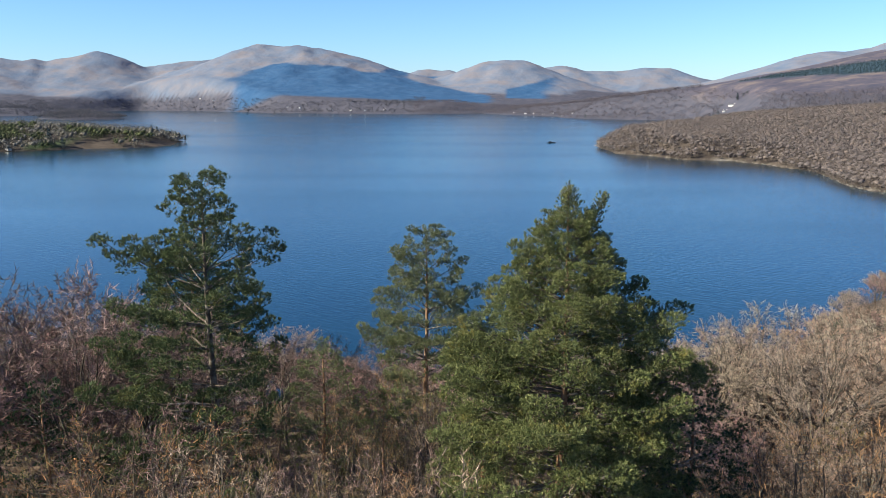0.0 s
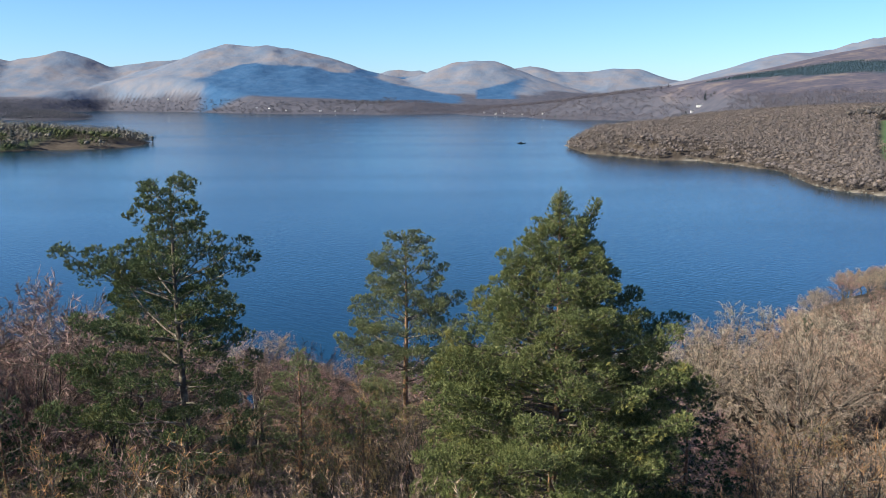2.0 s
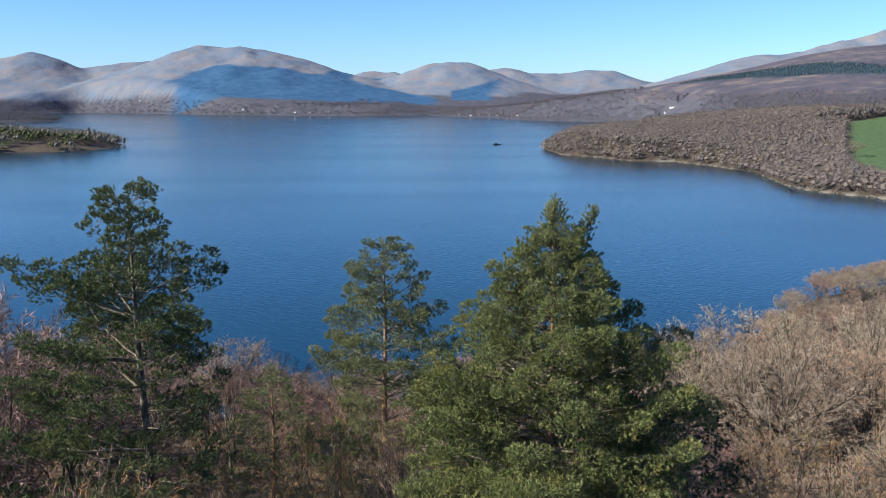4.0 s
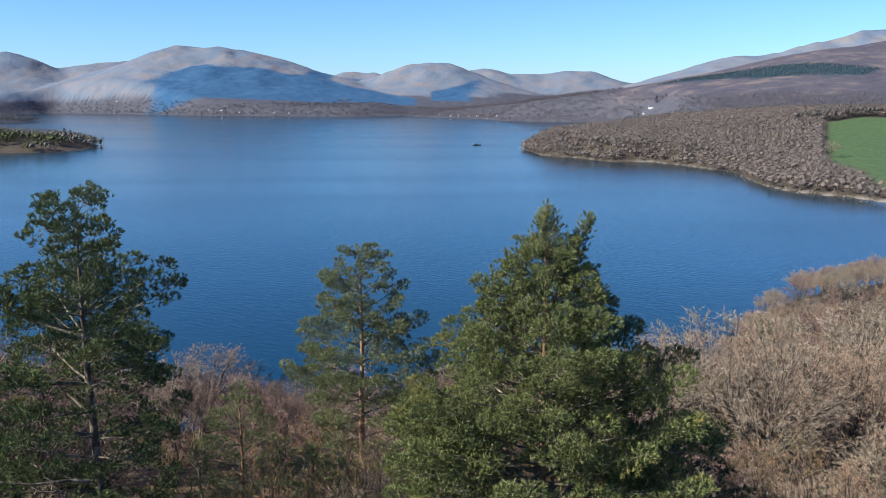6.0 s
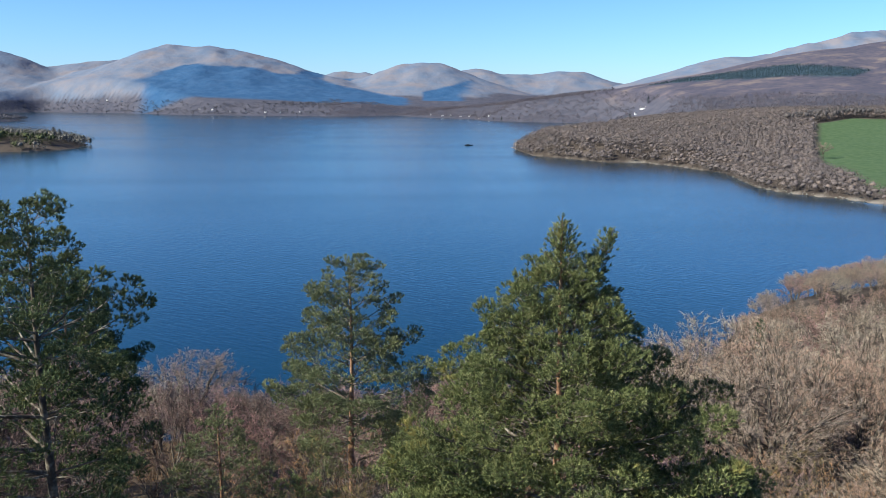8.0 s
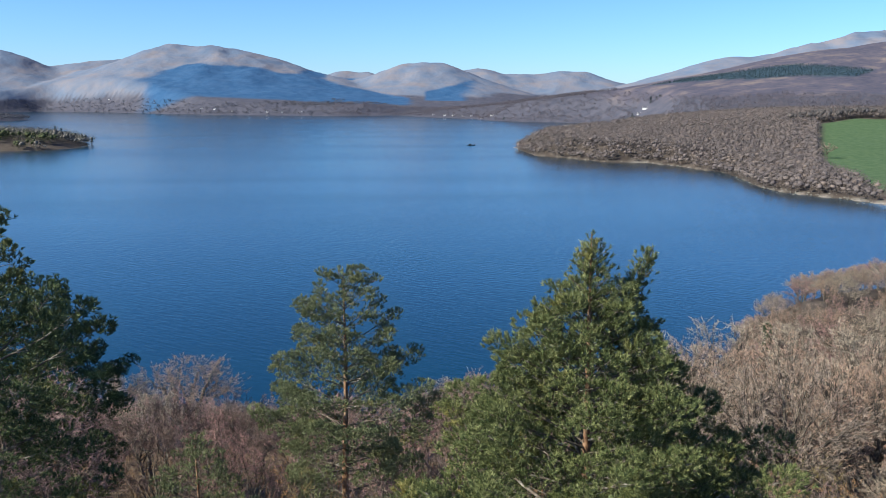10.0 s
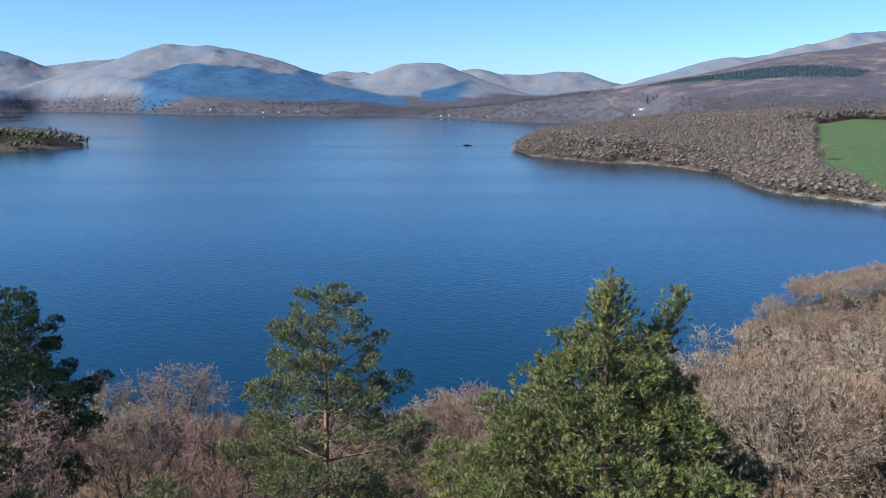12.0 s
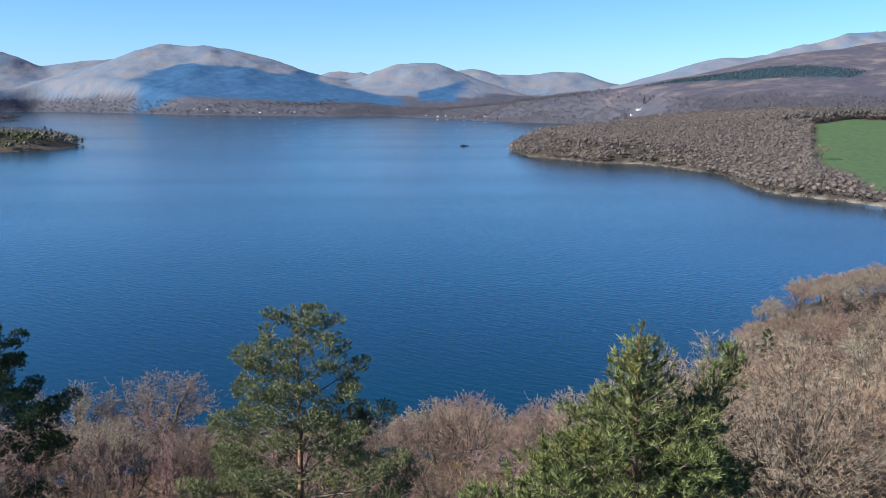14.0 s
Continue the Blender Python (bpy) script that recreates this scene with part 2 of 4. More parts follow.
class Sticks:
    """Collects tapered sticks; mesh() gives them as prisms, or as spikes where the end radius is 0."""

    def __init__(self):
        self.rows, self.blades, self.tubes = [], [], []

    def tube(self, points, radii):
        self.tubes.append((points, radii))

    def blade(self, p, q, width):
        self.blades.append((*p, *q, width))

    def put(self, p, q, r0, r1):
        self.rows.append((*p, *q, r0, r1))

    def mesh(self, name, sides, material, smooth=True):
        a = np.array(self.rows, float).reshape(-1, 8)
        u, v = frames_of(unit(a[:, 3:6] - a[:, :3]))
        k = np.arange(sides)
        ang = k * 2 * np.pi / sides
        ring = np.cos(ang)[None, :, None] * u[:, None] + np.sin(ang)[None, :, None] * v[:, None]
        lo = a[:, None, :3] + ring * a[:, 6, None, None]
        hi = a[:, None, 3:6] + ring * a[:, 7, None, None]
        spike = a[:, 7] <= 0
        v1 = np.concatenate([lo[~spike], hi[~spike]], 1).reshape(-1, 3)
        b1 = np.arange((~spike).sum())[:, None] * 2 * sides
        q = np.stack([b1 + k, b1 + (k + 1) % sides, b1 + sides + (k + 1) % sides, b1 + sides + k], -1).reshape(-1, 4)
        v2 = np.concatenate([lo[spike], a[spike][:, None, 3:6]], 1).reshape(-1, 3)
        b2 = len(v1) + np.arange(spike.sum())[:, None] * (sides + 1)
        t = np.stack([b2 + k, b2 + (k + 1) % sides, b2 + sides + 0 * k], -1).reshape(-1, 3)
        c = np.array(self.blades, float).reshape(-1, 7)
        u, v = frames_of(unit(c[:, 3:6] - c[:, :3]))
        w = (u * np.cos(c[:, :1] * 50) + v * np.sin(c[:, :1] * 50)) * c[:, 6:7]
        v3 = np.stack([c[:, :3] - w, c[:, :3] + w, c[:, 3:6]], 1).reshape(-1, 3)
        b = len(v1) + len(v2) + np.arange(len(v3)).reshape(-1, 3)
        verts, quads = [v1, v2, v3], [q]
        base = len(v1) + len(v2) + len(v3)
        for points, radii in self.tubes:
            p = np.array([tuple(x) for x in points])
            step = np.gradient(p, axis=0)
            across = np.cross(unit(p[-1:] - p[:1]), [[0.31, 0.87, 0.38]])
            u = unit(across - (across * unit(step)).sum(1, keepdims=True) * unit(step))
            w = np.cross(unit(step), u)
            ring = p[:, None] + (np.cos(ang)[None, :, None] * u[:, None] + np.sin(ang)[None, :, None] * w[:, None]) * np.array(radii)[:, None, None]
            verts.append(ring.reshape(-1, 3))
            at = base + np.arange(len(p) - 1)[:, None] * sides
            quads.append(np.stack([at + k, at + (k + 1) % sides, at + sides + (k + 1) % sides, at + sides + k], -1).reshape(-1, 4))
            base += len(p) * sides
        return mesh_from(name, np.concatenate(verts), [np.concatenate(quads), t, b], material, smooth)


# ---------------------------------------------------------------- the lie of the land
NEAR_SHORE = [(-900, -60), (-400, 60), (-200, 128), (-100, 160), (-60, 172), (-20, 180), (15, 182), (45, 192), (65, 215),
              (80, 250), (100, 288), (130, 318), (190, 345), (290, 385), (360, 440), (400, 500), (360, 550)]
POINT_SHORE = [(304, 595), (297, 636), (270, 670), (259, 706), (263, 765), (269, 846), (251, 924), (223, 984), (177, 985),
               (147, 1041), (107, 1088), (92, 1200), (98, 1275), (140, 1330), (260, 1500), (420, 1800), (450, 2100), (430, 2300)]
FAR_SHORE = [(383, 2373), (342, 2417), (189, 2502), (87, 2660), (82, 2786), (-89, 2977), (-180, 3211), (-378, 3096), (-712, 3222),
             (-1075, 3359), (-1404, 3637), (-1826, 3817), (-1950, 3500), (-1750, 2950), (-1870, 2838), (-2600, 2600), (-3500, 2300)]
LAND = NEAR_SHORE + POINT_SHORE + FAR_SHORE + [(-6000, 2000), (-6000, 6000), (6000, 6000), (6000, -2000), (-2500, -2000)]
ISLAND = [(-1050, 1000), (-703, 1060), (-625, 1134), (-564, 1162), (-537, 1216), (-560, 1330), (-640, 1400), (-900, 1450), (-1150, 1300)]
ISLET = [(-1522, 2512), (-1370, 2403), (-1258, 2458), (-1290, 2620), (-1450, 2680), (-1600, 2600)]
FIELD = [(345, 585), (322, 640), (352, 808), (434, 1013), (544, 1272), (624, 1332), (900, 1280), (1000, 700)]


def inside_by(poly, x, y):
    """Distance to the outline, positive inside."""
    best, odd = np.full(x.shape, 1e9), np.zeros(x.shape, bool)
    for (x0, y0), (x1, y1) in zip(poly, poly[1:] + poly[:1]):
        dx, dy = x1 - x0, y1 - y0
        s = np.clip(((x - x0) * dx + (y - y0) * dy) / (dx * dx + dy * dy), 0, 1)
        best = np.minimum(best, np.hypot(x - x0 - s * dx, y - y0 - s * dy))
        if y0 != y1:
            odd ^= ((y0 > y) != (y1 > y)) & (x < dx * (y - y0) / (y1 - y0) + x0)
    return np.where(odd, best, -best)


LATTICE = np.random.RandomState(7).rand(256, 256)


def value_noise(x, y):
    i, j = np.floor(x).astype(int), np.floor(y).astype(int)
    u, v = x - i, y - j
    u, v = u * u * (3 - 2 * u), v * v * (3 - 2 * v)
    g = lambda a, b: LATTICE[a & 255, b & 255]
    return (g(i, j) * (1 - u) + g(i + 1, j) * u) * (1 - v) + (g(i, j + 1) * (1 - u) + g(i + 1, j + 1) * u) * v


def fbm(x, y, size, octaves=5):
    total, amp = 0, 0.5
    for o in range(octaves):
        total = total + amp * (value_noise(x / size + 17.3 * o, y / size + 5.1 * o) - 0.5) * 2
        size, amp = size / 2, amp * 0.5
    return total


# crest lines: (width, sharpness, points)
RIDGES = [
    # the broad hill across the loch, with its spurs
    (620, 1.35, [(-1742, 4400, 205), (-1594, 4400, 262), (-1478, 4400, 285), (-1405, 4400, 326), (-1338, 4400, 341), (-1247, 4400, 338), (-1105, 4400, 306),
                 (-963, 4400, 264), (-764, 4380, 200), (-535, 4300, 131), (-247, 4200, 61), (-117, 4100, 24)]),
    (300, 1.2, [(-1338, 4400, 334), (-1440, 4150, 215), (-1560, 3900, 120), (-1700, 3750, 45)]),
    (210, 1.2, [(-1260, 4380, 325), (-1240, 4150, 205), (-1180, 3950, 105), (-1100, 3700, 40)]),
    (200, 1.2, [(-900, 4380, 245), (-850, 4150, 160), (-800, 3900, 85), (-750, 3600, 35)]),
    # the range to the west
    (480, 1.35, [(-2880, 3939, 223), (-2664, 4089, 256), (-2534, 4170, 245), (-2463, 4213, 225), (-2372, 4265, 275), (-2275, 4317, 304), (-2203, 4355, 274), (-2092, 4409, 223), (-1947, 4475, 245), (-1838, 4520, 257), (-1714, 4569, 255), (-1615, 4605, 243), (-1407, 4673, 226)]),
    (420, 1.3, [(-2275, 4317, 300), (-2230, 4130, 200), (-2190, 3990, 110)]),
    (420, 1.3, [(-2700, 4060, 260), (-2560, 3850, 170), (-2450, 3700, 90)]),
    # the hill at the head of the loch
    (420, 1.35, [(-535, 4400, 125), (-390, 4400, 177), (-246, 4400, 226), (-145, 4400, 240), (-59, 4400, 232), (13, 4400, 204), (100, 4400, 158), (216, 4380, 90), (330, 4350, 40)]),
    (170, 1.2, [(-145, 4400, 240), (-130, 4250, 160), (-125, 4100, 95), (-110, 3950, 50)]),
    (300, 1.3, [(-764, 4750, 165), (-679, 4750, 187), (-576, 4750, 205), (-452, 4750, 196), (-328, 4750, 166)]),
    (420, 1.3, [(-17, 4700, 197), (76, 4700, 210), (183, 4700, 215), (291, 4700, 189), (445, 4700, 183), (614, 4700, 202), (722, 4700, 199), (847, 4700, 152), (971, 4700, 112)]),
    (200, 1.2, [(614, 4700, 202), (560, 4450, 120), (480, 4200, 60)]),
    (200, 1.2, [(291, 4700, 189), (330, 4450, 110), (330, 4250, 55)]),
    # the moor on the east side and the mountain behind it
    (700, 1.5, [(420, 2680, 48), (621, 2600, 78), (740, 2600, 98), (907, 2600, 137), (1040, 2600, 177), (1172, 2600, 213), (1319, 2600, 233), (1700, 2600, 275), (2600, 2600, 330)]),
    (600, 1.3, [(923, 4200, 100), (1086, 4200, 150), (1247, 4200, 228), (1354, 4200, 272), (1490, 4200, 275), (1600, 4200, 280), (1679, 4200, 310),
                (1786, 4200, 345), (1893, 4200, 366), (2130, 4200, 399), (2600, 4200, 432)]),
    # low ground by the water
    (420, 1.6, [(150, 1230, 12), (210, 1330, 20), (330, 1450, 22), (460, 1470, 29), (620, 1480, 44), (900, 1500, 46), (1300, 1500, 50)]),
    (200, 1.6, [(-240, 3280, 10), (-330, 3330, 38), (-470, 3350, 34), (-640, 3420, 22)]),
    (260, 1.6, [(250, 2650, 18), (400, 2500, 36), (560, 2300, 46), (800, 2100, 50)]),
    (110, 1.6, [(-1020, 1230, 20), (-850, 1230, 20), (-720, 1240, 16), (-640, 1260, 9)]),
    (110, 1.6, [(-1500, 2560, 20), (-1400, 2540, 20), (-1330, 2530, 10)]),
    (220, 1.6, [(-1900, 3050, 20), (-2300, 3000, 26), (-3000, 2900, 30)]),
]


def crest(points, width, power, x, y):
    best = np.zeros(x.shape)
    for (x0, y0, z0), (x1, y1, z1) in zip(points, points[1:]):
        dx, dy = x1 - x0, y1 - y0
        s = np.clip(((x - x0) * dx + (y - y0) * dy) / (dx * dx + dy * dy), 0, 1)
        d = np.hypot(x - x0 - s * dx, y - y0 - s * dy)
        best = np.maximum(best, (z0 + s * (z1 - z0)) * np.exp(-(d / width) ** power))
    return best


def smooth01(v):
    v = np.clip(v, 0, 1)
    return v * v * (3 - 2 * v)


def land_height(x, y):
    x, y = np.asarray(x, float), np.asarray(y, float)
    wob = 10 * fbm(x, y, 60, 3) * smooth01((np.hypot(x, y) - 300) / 300)
    main = inside_by(LAND, x, y) + wob
    sd = np.maximum(np.maximum(main, inside_by(ISLAND, x, y) + wob), inside_by(ISLET, x, y) + wob)
    near = smooth01((620 - np.hypot(x, y)) / 180)
    hill = 68 * (1 - np.exp(-(np.maximum(sd, 0) / 95) ** 1.25)) * (1 - 0.75 * smooth01((x + 10) / 100)) + 11 * np.exp(-((x - 175) / 85) ** 2 - ((y - 265) / 60) ** 2) + 1.6 * fbm(x, y, 24, 4)
    low = 5 * (1 - np.exp(-np.maximum(sd, 0) / 30)) + 1.5 * fbm(x, y, 90, 3)
    up = np.zeros(x.shape)
    for width, power, points in RIDGES:
        up = np.maximum(up, crest(points, width, power, x, y))
    rough = fbm(x, y, 420, 6)
    gully = 1 - np.abs(fbm(x, y, 260, 5)) * 2
    up = up * (1 + 0.06 * rough * smooth01((y - 2200) / 1200) + 0.07 * (gully - 0.7) * smooth01((y - 2800) / 600)) * smooth01(sd / np.where(y < 1700, 45, 160))
    z = near * hill + (1 - near) * (low + up)
    shore = smooth01((sd + 2) / 14)
    return np.where(sd > -2, z * shore + 0.3 * (1 - shore) - 0.6 * (sd < 0), np.maximum(-6, -0.5 + 0.35 * sd)), sd


def build_ground():
    radii = np.concatenate([np.linspace(4, 340, 110), np.linspace(348, 1700, 110), np.linspace(1720, 3000, 40), np.linspace(3015, 4950, 120)])
    angles = np.radians(np.concatenate([np.linspace(-180, -48, 24)[:-1], np.linspace(-46, 40, 330), np.linspace(42, 180, 24)[1:-1]]))
    r, a = np.meshgrid(radii, angles, indexing="ij")
    x, y = r * np.sin(a), r * np.cos(a)
    z, sd = land_height(x, y)
    n, k = r.shape
    i, j = np.meshgrid(np.arange(n - 1), np.arange(k), indexing="ij")
    j2 = (j + 1) % k
    quads = np.stack([i * k + j, (i + 1) * k + j, (i + 1) * k + j2, i * k + j2], -1).reshape(-1, 4)
    verts = np.stack([x, y, z], -1).reshape(-1, 3)
    verts = np.concatenate([verts, [(0, 0, land_height(0.0, 0.0)[0].item())]])
    fan = np.stack([np.full(k, len(verts) - 1), np.arange(k), (np.arange(k) + 1) % k], -1)
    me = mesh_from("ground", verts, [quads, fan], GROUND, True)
    # land cover: moor, hazed fells, pasture; dark plantation and hill shade, stony shore
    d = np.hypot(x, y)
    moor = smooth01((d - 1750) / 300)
    hazy_fell = smooth01((y - 3150) / 500) * (1 - smooth01((x - 700) / 500) * smooth01((4000 - y) / 300))
    pasture = np.maximum(smooth01(inside_by(FIELD, x, y) / 6), smooth01(inside_by(ISLAND, x, y) / 20) * smooth01(fbm(x, y, 90, 3) * 4 + 0.2) * smooth01((-640 - x) / 40))
    n1 = fbm(x, y, 240, 5)
    # the faces' shade is painted with the woods, along its seen outline
    wood_shade_top = np.interp(x, (-1500, -1330, -1245, -925, -600, -360, -170), (120, 190, 208, 200, 168, 105, 45)) + 50 * n1
    dark = smooth01((wood_shade_top - z) / 10) * smooth01((x + 1430 + 260 * n1 - 0.7 * (190 - z)) / 150) * smooth01((-150 + 60 * n1 - x) / 60) * smooth01((y - 3500) / 60)
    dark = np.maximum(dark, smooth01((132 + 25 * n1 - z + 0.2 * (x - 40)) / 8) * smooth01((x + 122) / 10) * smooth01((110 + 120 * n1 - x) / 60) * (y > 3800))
    strip = inside_by([(560, 2480), (690, 2360), (800, 2240), (1010, 2130), (1075, 2200), (980, 2350), (820, 2450), (680, 2510)], x, y) + 25 * n1
    dark = np.maximum(dark, smooth01(strip / 8))
    # mask for the floor tone that holds the woods' shade
    shaded_low_wood = smooth01((80 + 30 * n1 - z) / 14) * smooth01((d - 110) / 60)
    n2 = fbm(x, y, 75, 3)
    stones = smooth01((2 + 12 * n2 + 5 * smooth01((760 - y) / 60) - sd) / 4) * smooth01((y - 560) / 20) * smooth01((sd + 3) / 2) * smooth01((1500 - d) / 200)
    for name, layers in (("cover", (moor, hazy_fell, pasture)), ("relief", (dark, stones, shaded_low_wood))):
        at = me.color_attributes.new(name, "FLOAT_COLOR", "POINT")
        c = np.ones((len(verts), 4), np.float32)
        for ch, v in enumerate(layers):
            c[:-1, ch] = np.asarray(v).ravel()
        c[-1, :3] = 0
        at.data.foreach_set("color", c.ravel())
    return tagged(new("ground", me), "wooded hillside, moor, pasture and distant brown fells, haze in their colour, round the loch", "ground", kind="structure")


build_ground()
water = mesh_from("water", [(-7000, -3000, 0), (7000, -3000, 0), (7000, 7000, 0), (-7000, 7000, 0)], [[(0, 1, 2, 3)]], WATER)
tagged(new("water", water), "deep blue loch with fine wind ripples", "water", kind="structure")


def ground_z(x, y):
    return land_height(np.array([x]), np.array([y]))[0][0]


# ---------------------------------------------------------------- bare trees
def bare_tree_meshes(seed, bark, twig, lobes=9, boughs=9, lets=6, twigs=6, trunk=3.0, crown=(4.7, 3.9, 6.0), lobe=1.9, twig_r=0.012, twig_len=(0.25, 0.6),
                     thick=0.2, stems=False, sides=4, rise=0.35, low=-0.25, crook=0.16):
    """Meshes of a leafless tree about 10 m tall, foot at the origin: trunk or stems, limbs that each carry a rounded lobe of boughs, and the twigs; and the true height.
    crown: radius, half height and height of the middle; low: how far down the lobes go round the crown."""
    rng = random.Random(seed)
    boles, limbs, fork, fine = [], [], Sticks(), Sticks()
    middle = Vector((0, 0, crown[2]))
    up = Vector((0, 0, 1))

    def some(k=1.0):
        return Vector((rng.gauss(0, k), rng.gauss(0, k), rng.gauss(0, k)))

    def bent(p, q, steps, k, sag=0.0):
        size = (q - p).length
        return [p.lerp(q, n / steps) + (some(k * size / steps) if 0 < n < steps else Vector()) + up * sag * size * math.sin(math.pi * n / steps) for n in range(steps + 1)]

    bole = Sticks()
    spine = bent(Vector((0, 0, -0.6)), Vector((rng.uniform(-0.5, 0.5), rng.uniform(-0.5, 0.5), trunk)), 4, 0.12)
    if not stems:
        bole.tube(spine, [thick * w for w in (1.25, 1.0, 0.92, 0.86, 0.8)])
        boles.append(bole)
    for i in range(lobes):
        cz = 0.97 - (0.97 - low) * (i + 0.35) / lobes
        az = i * 2.39996 + rng.uniform(-0.35, 0.35)
        ring = math.sqrt(max(0, 1 - cz * cz))
        out = Vector((ring * math.cos(az), ring * math.sin(az), cz))
        size = lobe * rng.uniform(0.8, 1.2)
        heart = middle + Vector((out.x * (crown[0] - size * 0.8), out.y * (crown[0] - size * 0.8), out.z * (crown[1] - size * 0.7))) * rng.uniform(0.85, 1.05)
        if stems:
            foot = Vector((rng.uniform(-0.6, 0.6), rng.uniform(-0.6, 0.6), -0.5))
            root, girth = foot, thick
        else:
            foot = spine[3].lerp(spine[4], rng.random()) if cz < 0.5 else spine[4]
            root, girth = foot, thick * rng.uniform(0.42, 0.62)
        path = bent(root, heart, 6, crook, 0.1 if cz < 0.6 else 0.0)
        stick = Sticks()
        stick.tube(path, [girth * (1 - 0.125 * n) for n in range(7)])
        (boles if stems else limbs).append(stick)
        for j in range(boughs):
            f = 2.4 + 3.6 * (j + rng.random()) / boughs
            k = min(int(f), 5)
            b0 = path[k].lerp(path[k + 1], f - k)
            way = (some(0.75) + out * 0.75 + up * rise).normalized()
            b1 = heart + way * size * rng.uniform(0.6, 0.97)
            arm = bent(b0, b1, 4, 0.1)
            r = girth * 0.17
            for n in range(4):
                fork.put(arm[n], arm[n + 1], r * (1 - 0.2 * n), r * (0.8 - 0.2 * n) + 0.006)
            for l in range(lets):
                g = 0.8 + 3.2 * (l + rng.random()) / lets
                m = min(int(g), 3)
                c0 = arm[m].lerp(arm[m + 1], g - m)
                dirn = ((b1 - b0).normalized() * 0.35 + some(0.7) + (c0 - heart).normalized() * 0.6 + up * rise * 0.45).normalized()
                c1 = c0 + dirn * size * rng.uniform(0.2, 0.4)
                fork.put(c0, c1, twig_r, 0)
                for t in range(twigs):
                    d0 = c0.lerp(c1, 0.25 + 0.75 * (t + rng.random()) / twigs)
                    fan = (dirn * 0.6 + (d0 - heart).normalized() * 0.3 + some(0.75) + up * rise * 0.4).normalized()
                    fine.blade(d0, d0 + fan * rng.uniform(*twig_len), twig_r)
    top = sorted(r[5] for r in fine.blades)[-len(fine.blades) // 200 - 2]
    return ([b.mesh("trunk", 6, bark) for b in boles], [l.mesh("limb", sides, bark) for l in limbs], fork.mesh("boughs", 3, bark), fine.mesh("twigs", 3, twig, False), top)


def bare_tree(name, meshes, x, y, height, turn, label, category, group, wide=1.0):
    ob = new(name)
    boles, limbs, boughs, fine, top = meshes
    for b in boles:
        part("trunk" if len(boles) == 1 else "stem", b, ob)
    for l in limbs:
        part("limb", l, ob)
    tagged(part("branching", boughs, ob), kind="stuff")
    tagged(part("twig_crown", fine, ob), kind="stuff")
    k = height / top
    ob.matrix_basis = pose(x, y, ground_z(x, y), 0, 0, turn) @ Matrix.Diagonal((k * wide, k * wide, k, 1))
    return tagged(ob, label, category, group)


BIG_OAKS = [bare_tree_meshes(61 + k, OAK_BARK, (OAK_TWIG, PALE_TWIG, OAK_TWIG)[k], lobes=14, boughs=11, lets=9, twigs=12, lobe=1.6, twig_r=0.0105, twig_len=(0.1, 0.28), trunk=2.6, thick=0.24) for k in range(3)]
OAKS = [bare_tree_meshes(11 + k, OAK_BARK, (OAK_TWIG, PALE_TWIG, OAK_TWIG)[k], lobes=11, boughs=9, lets=7, twigs=10, lobe=1.7, twig_r=0.014, twig_len=(0.12, 0.32)) for k in range(3)]
FAR_OAKS = [bare_tree_meshes(21 + k, OAK_BARK, (OAK_TWIG, PALE_TWIG, ROSY_TWIG, OAK_TWIG)[k], lobes=8, boughs=10, lets=6, twigs=6, lobe=1.8, twig_r=0.034, twig_len=(0.18, 0.42), sides=3) for k in range(4)]
BIRCHES = [bare_tree_meshes(31 + k, DARK_BARK, (BIRCH_TWIG, ROSY_TWIG, BIRCH_TWIG)[k], lobes=10, boughs=10, lets=7, twigs=10, crown=(3.4, 4.4, 5.6), lobe=1.4, trunk=3.4, thick=0.13, rise=0.38, low=-0.5,
                            twig_r=0.012, twig_len=(0.16, 0.4), sides=3, crook=0.1) for k in range(3)]
FAR_BIRCHES = [bare_tree_meshes(41 + k, DARK_BARK, (ROSY_TWIG, BIRCH_TWIG)[k], lobes=8, boughs=8, lets=6, twigs=6, crown=(3.4, 4.4, 5.6), lobe=1.5, trunk=3.4, thick=0.13, rise=0.38, low=-0.4,
                                twig_r=0.034, twig_len=(0.18, 0.42), sides=3, crook=0.1) for k in range(2)]
SAPLINGS = [bare_tree_meshes(51 + k, OAK_BARK, (SHRUB_TWIG, ROSY_TWIG, RUSSET_TWIG, OLIVE_SHRUB)[k], lobes=11, boughs=7, lets=6, twigs=6, crown=(3.8, 4.4, 5.4), lobe=1.5, stems=True, thick=0.06,
                             rise=0.6, low=-0.6, twig_r=0.012, twig_len=(0.15, 0.4), sides=3, crook=0.09) for k in range(4)]
THORNS = [bare_tree_meshes(71, DARK_BARK, BIRCH_TWIG, lobes=9, boughs=8, lets=6, twigs=4, crown=(4.4, 4.2, 5.4), lobe=1.9, stems=True, thick=0.16, rise=0.2, low=-0.5, twig_r=0.009, sides=5, crook=0.26)]

OAK = ("oak", "leafless oak with lichened grey-brown limbs", "oak tree", "bare oaks on the slope")
BIRCH = ("birch", "leafless birch with purple-brown twigs", "birch tree", "bare birches on the slope")
THORN = ("thorn_tree", "dark crooked thorn tree with lichened stems", "thorn tree", "thorn trees in the thicket")
SAPLING = ("sapling_thicket", "leafless multi-stemmed reddish-brown thicket", "shrub", "thickets on the slope")


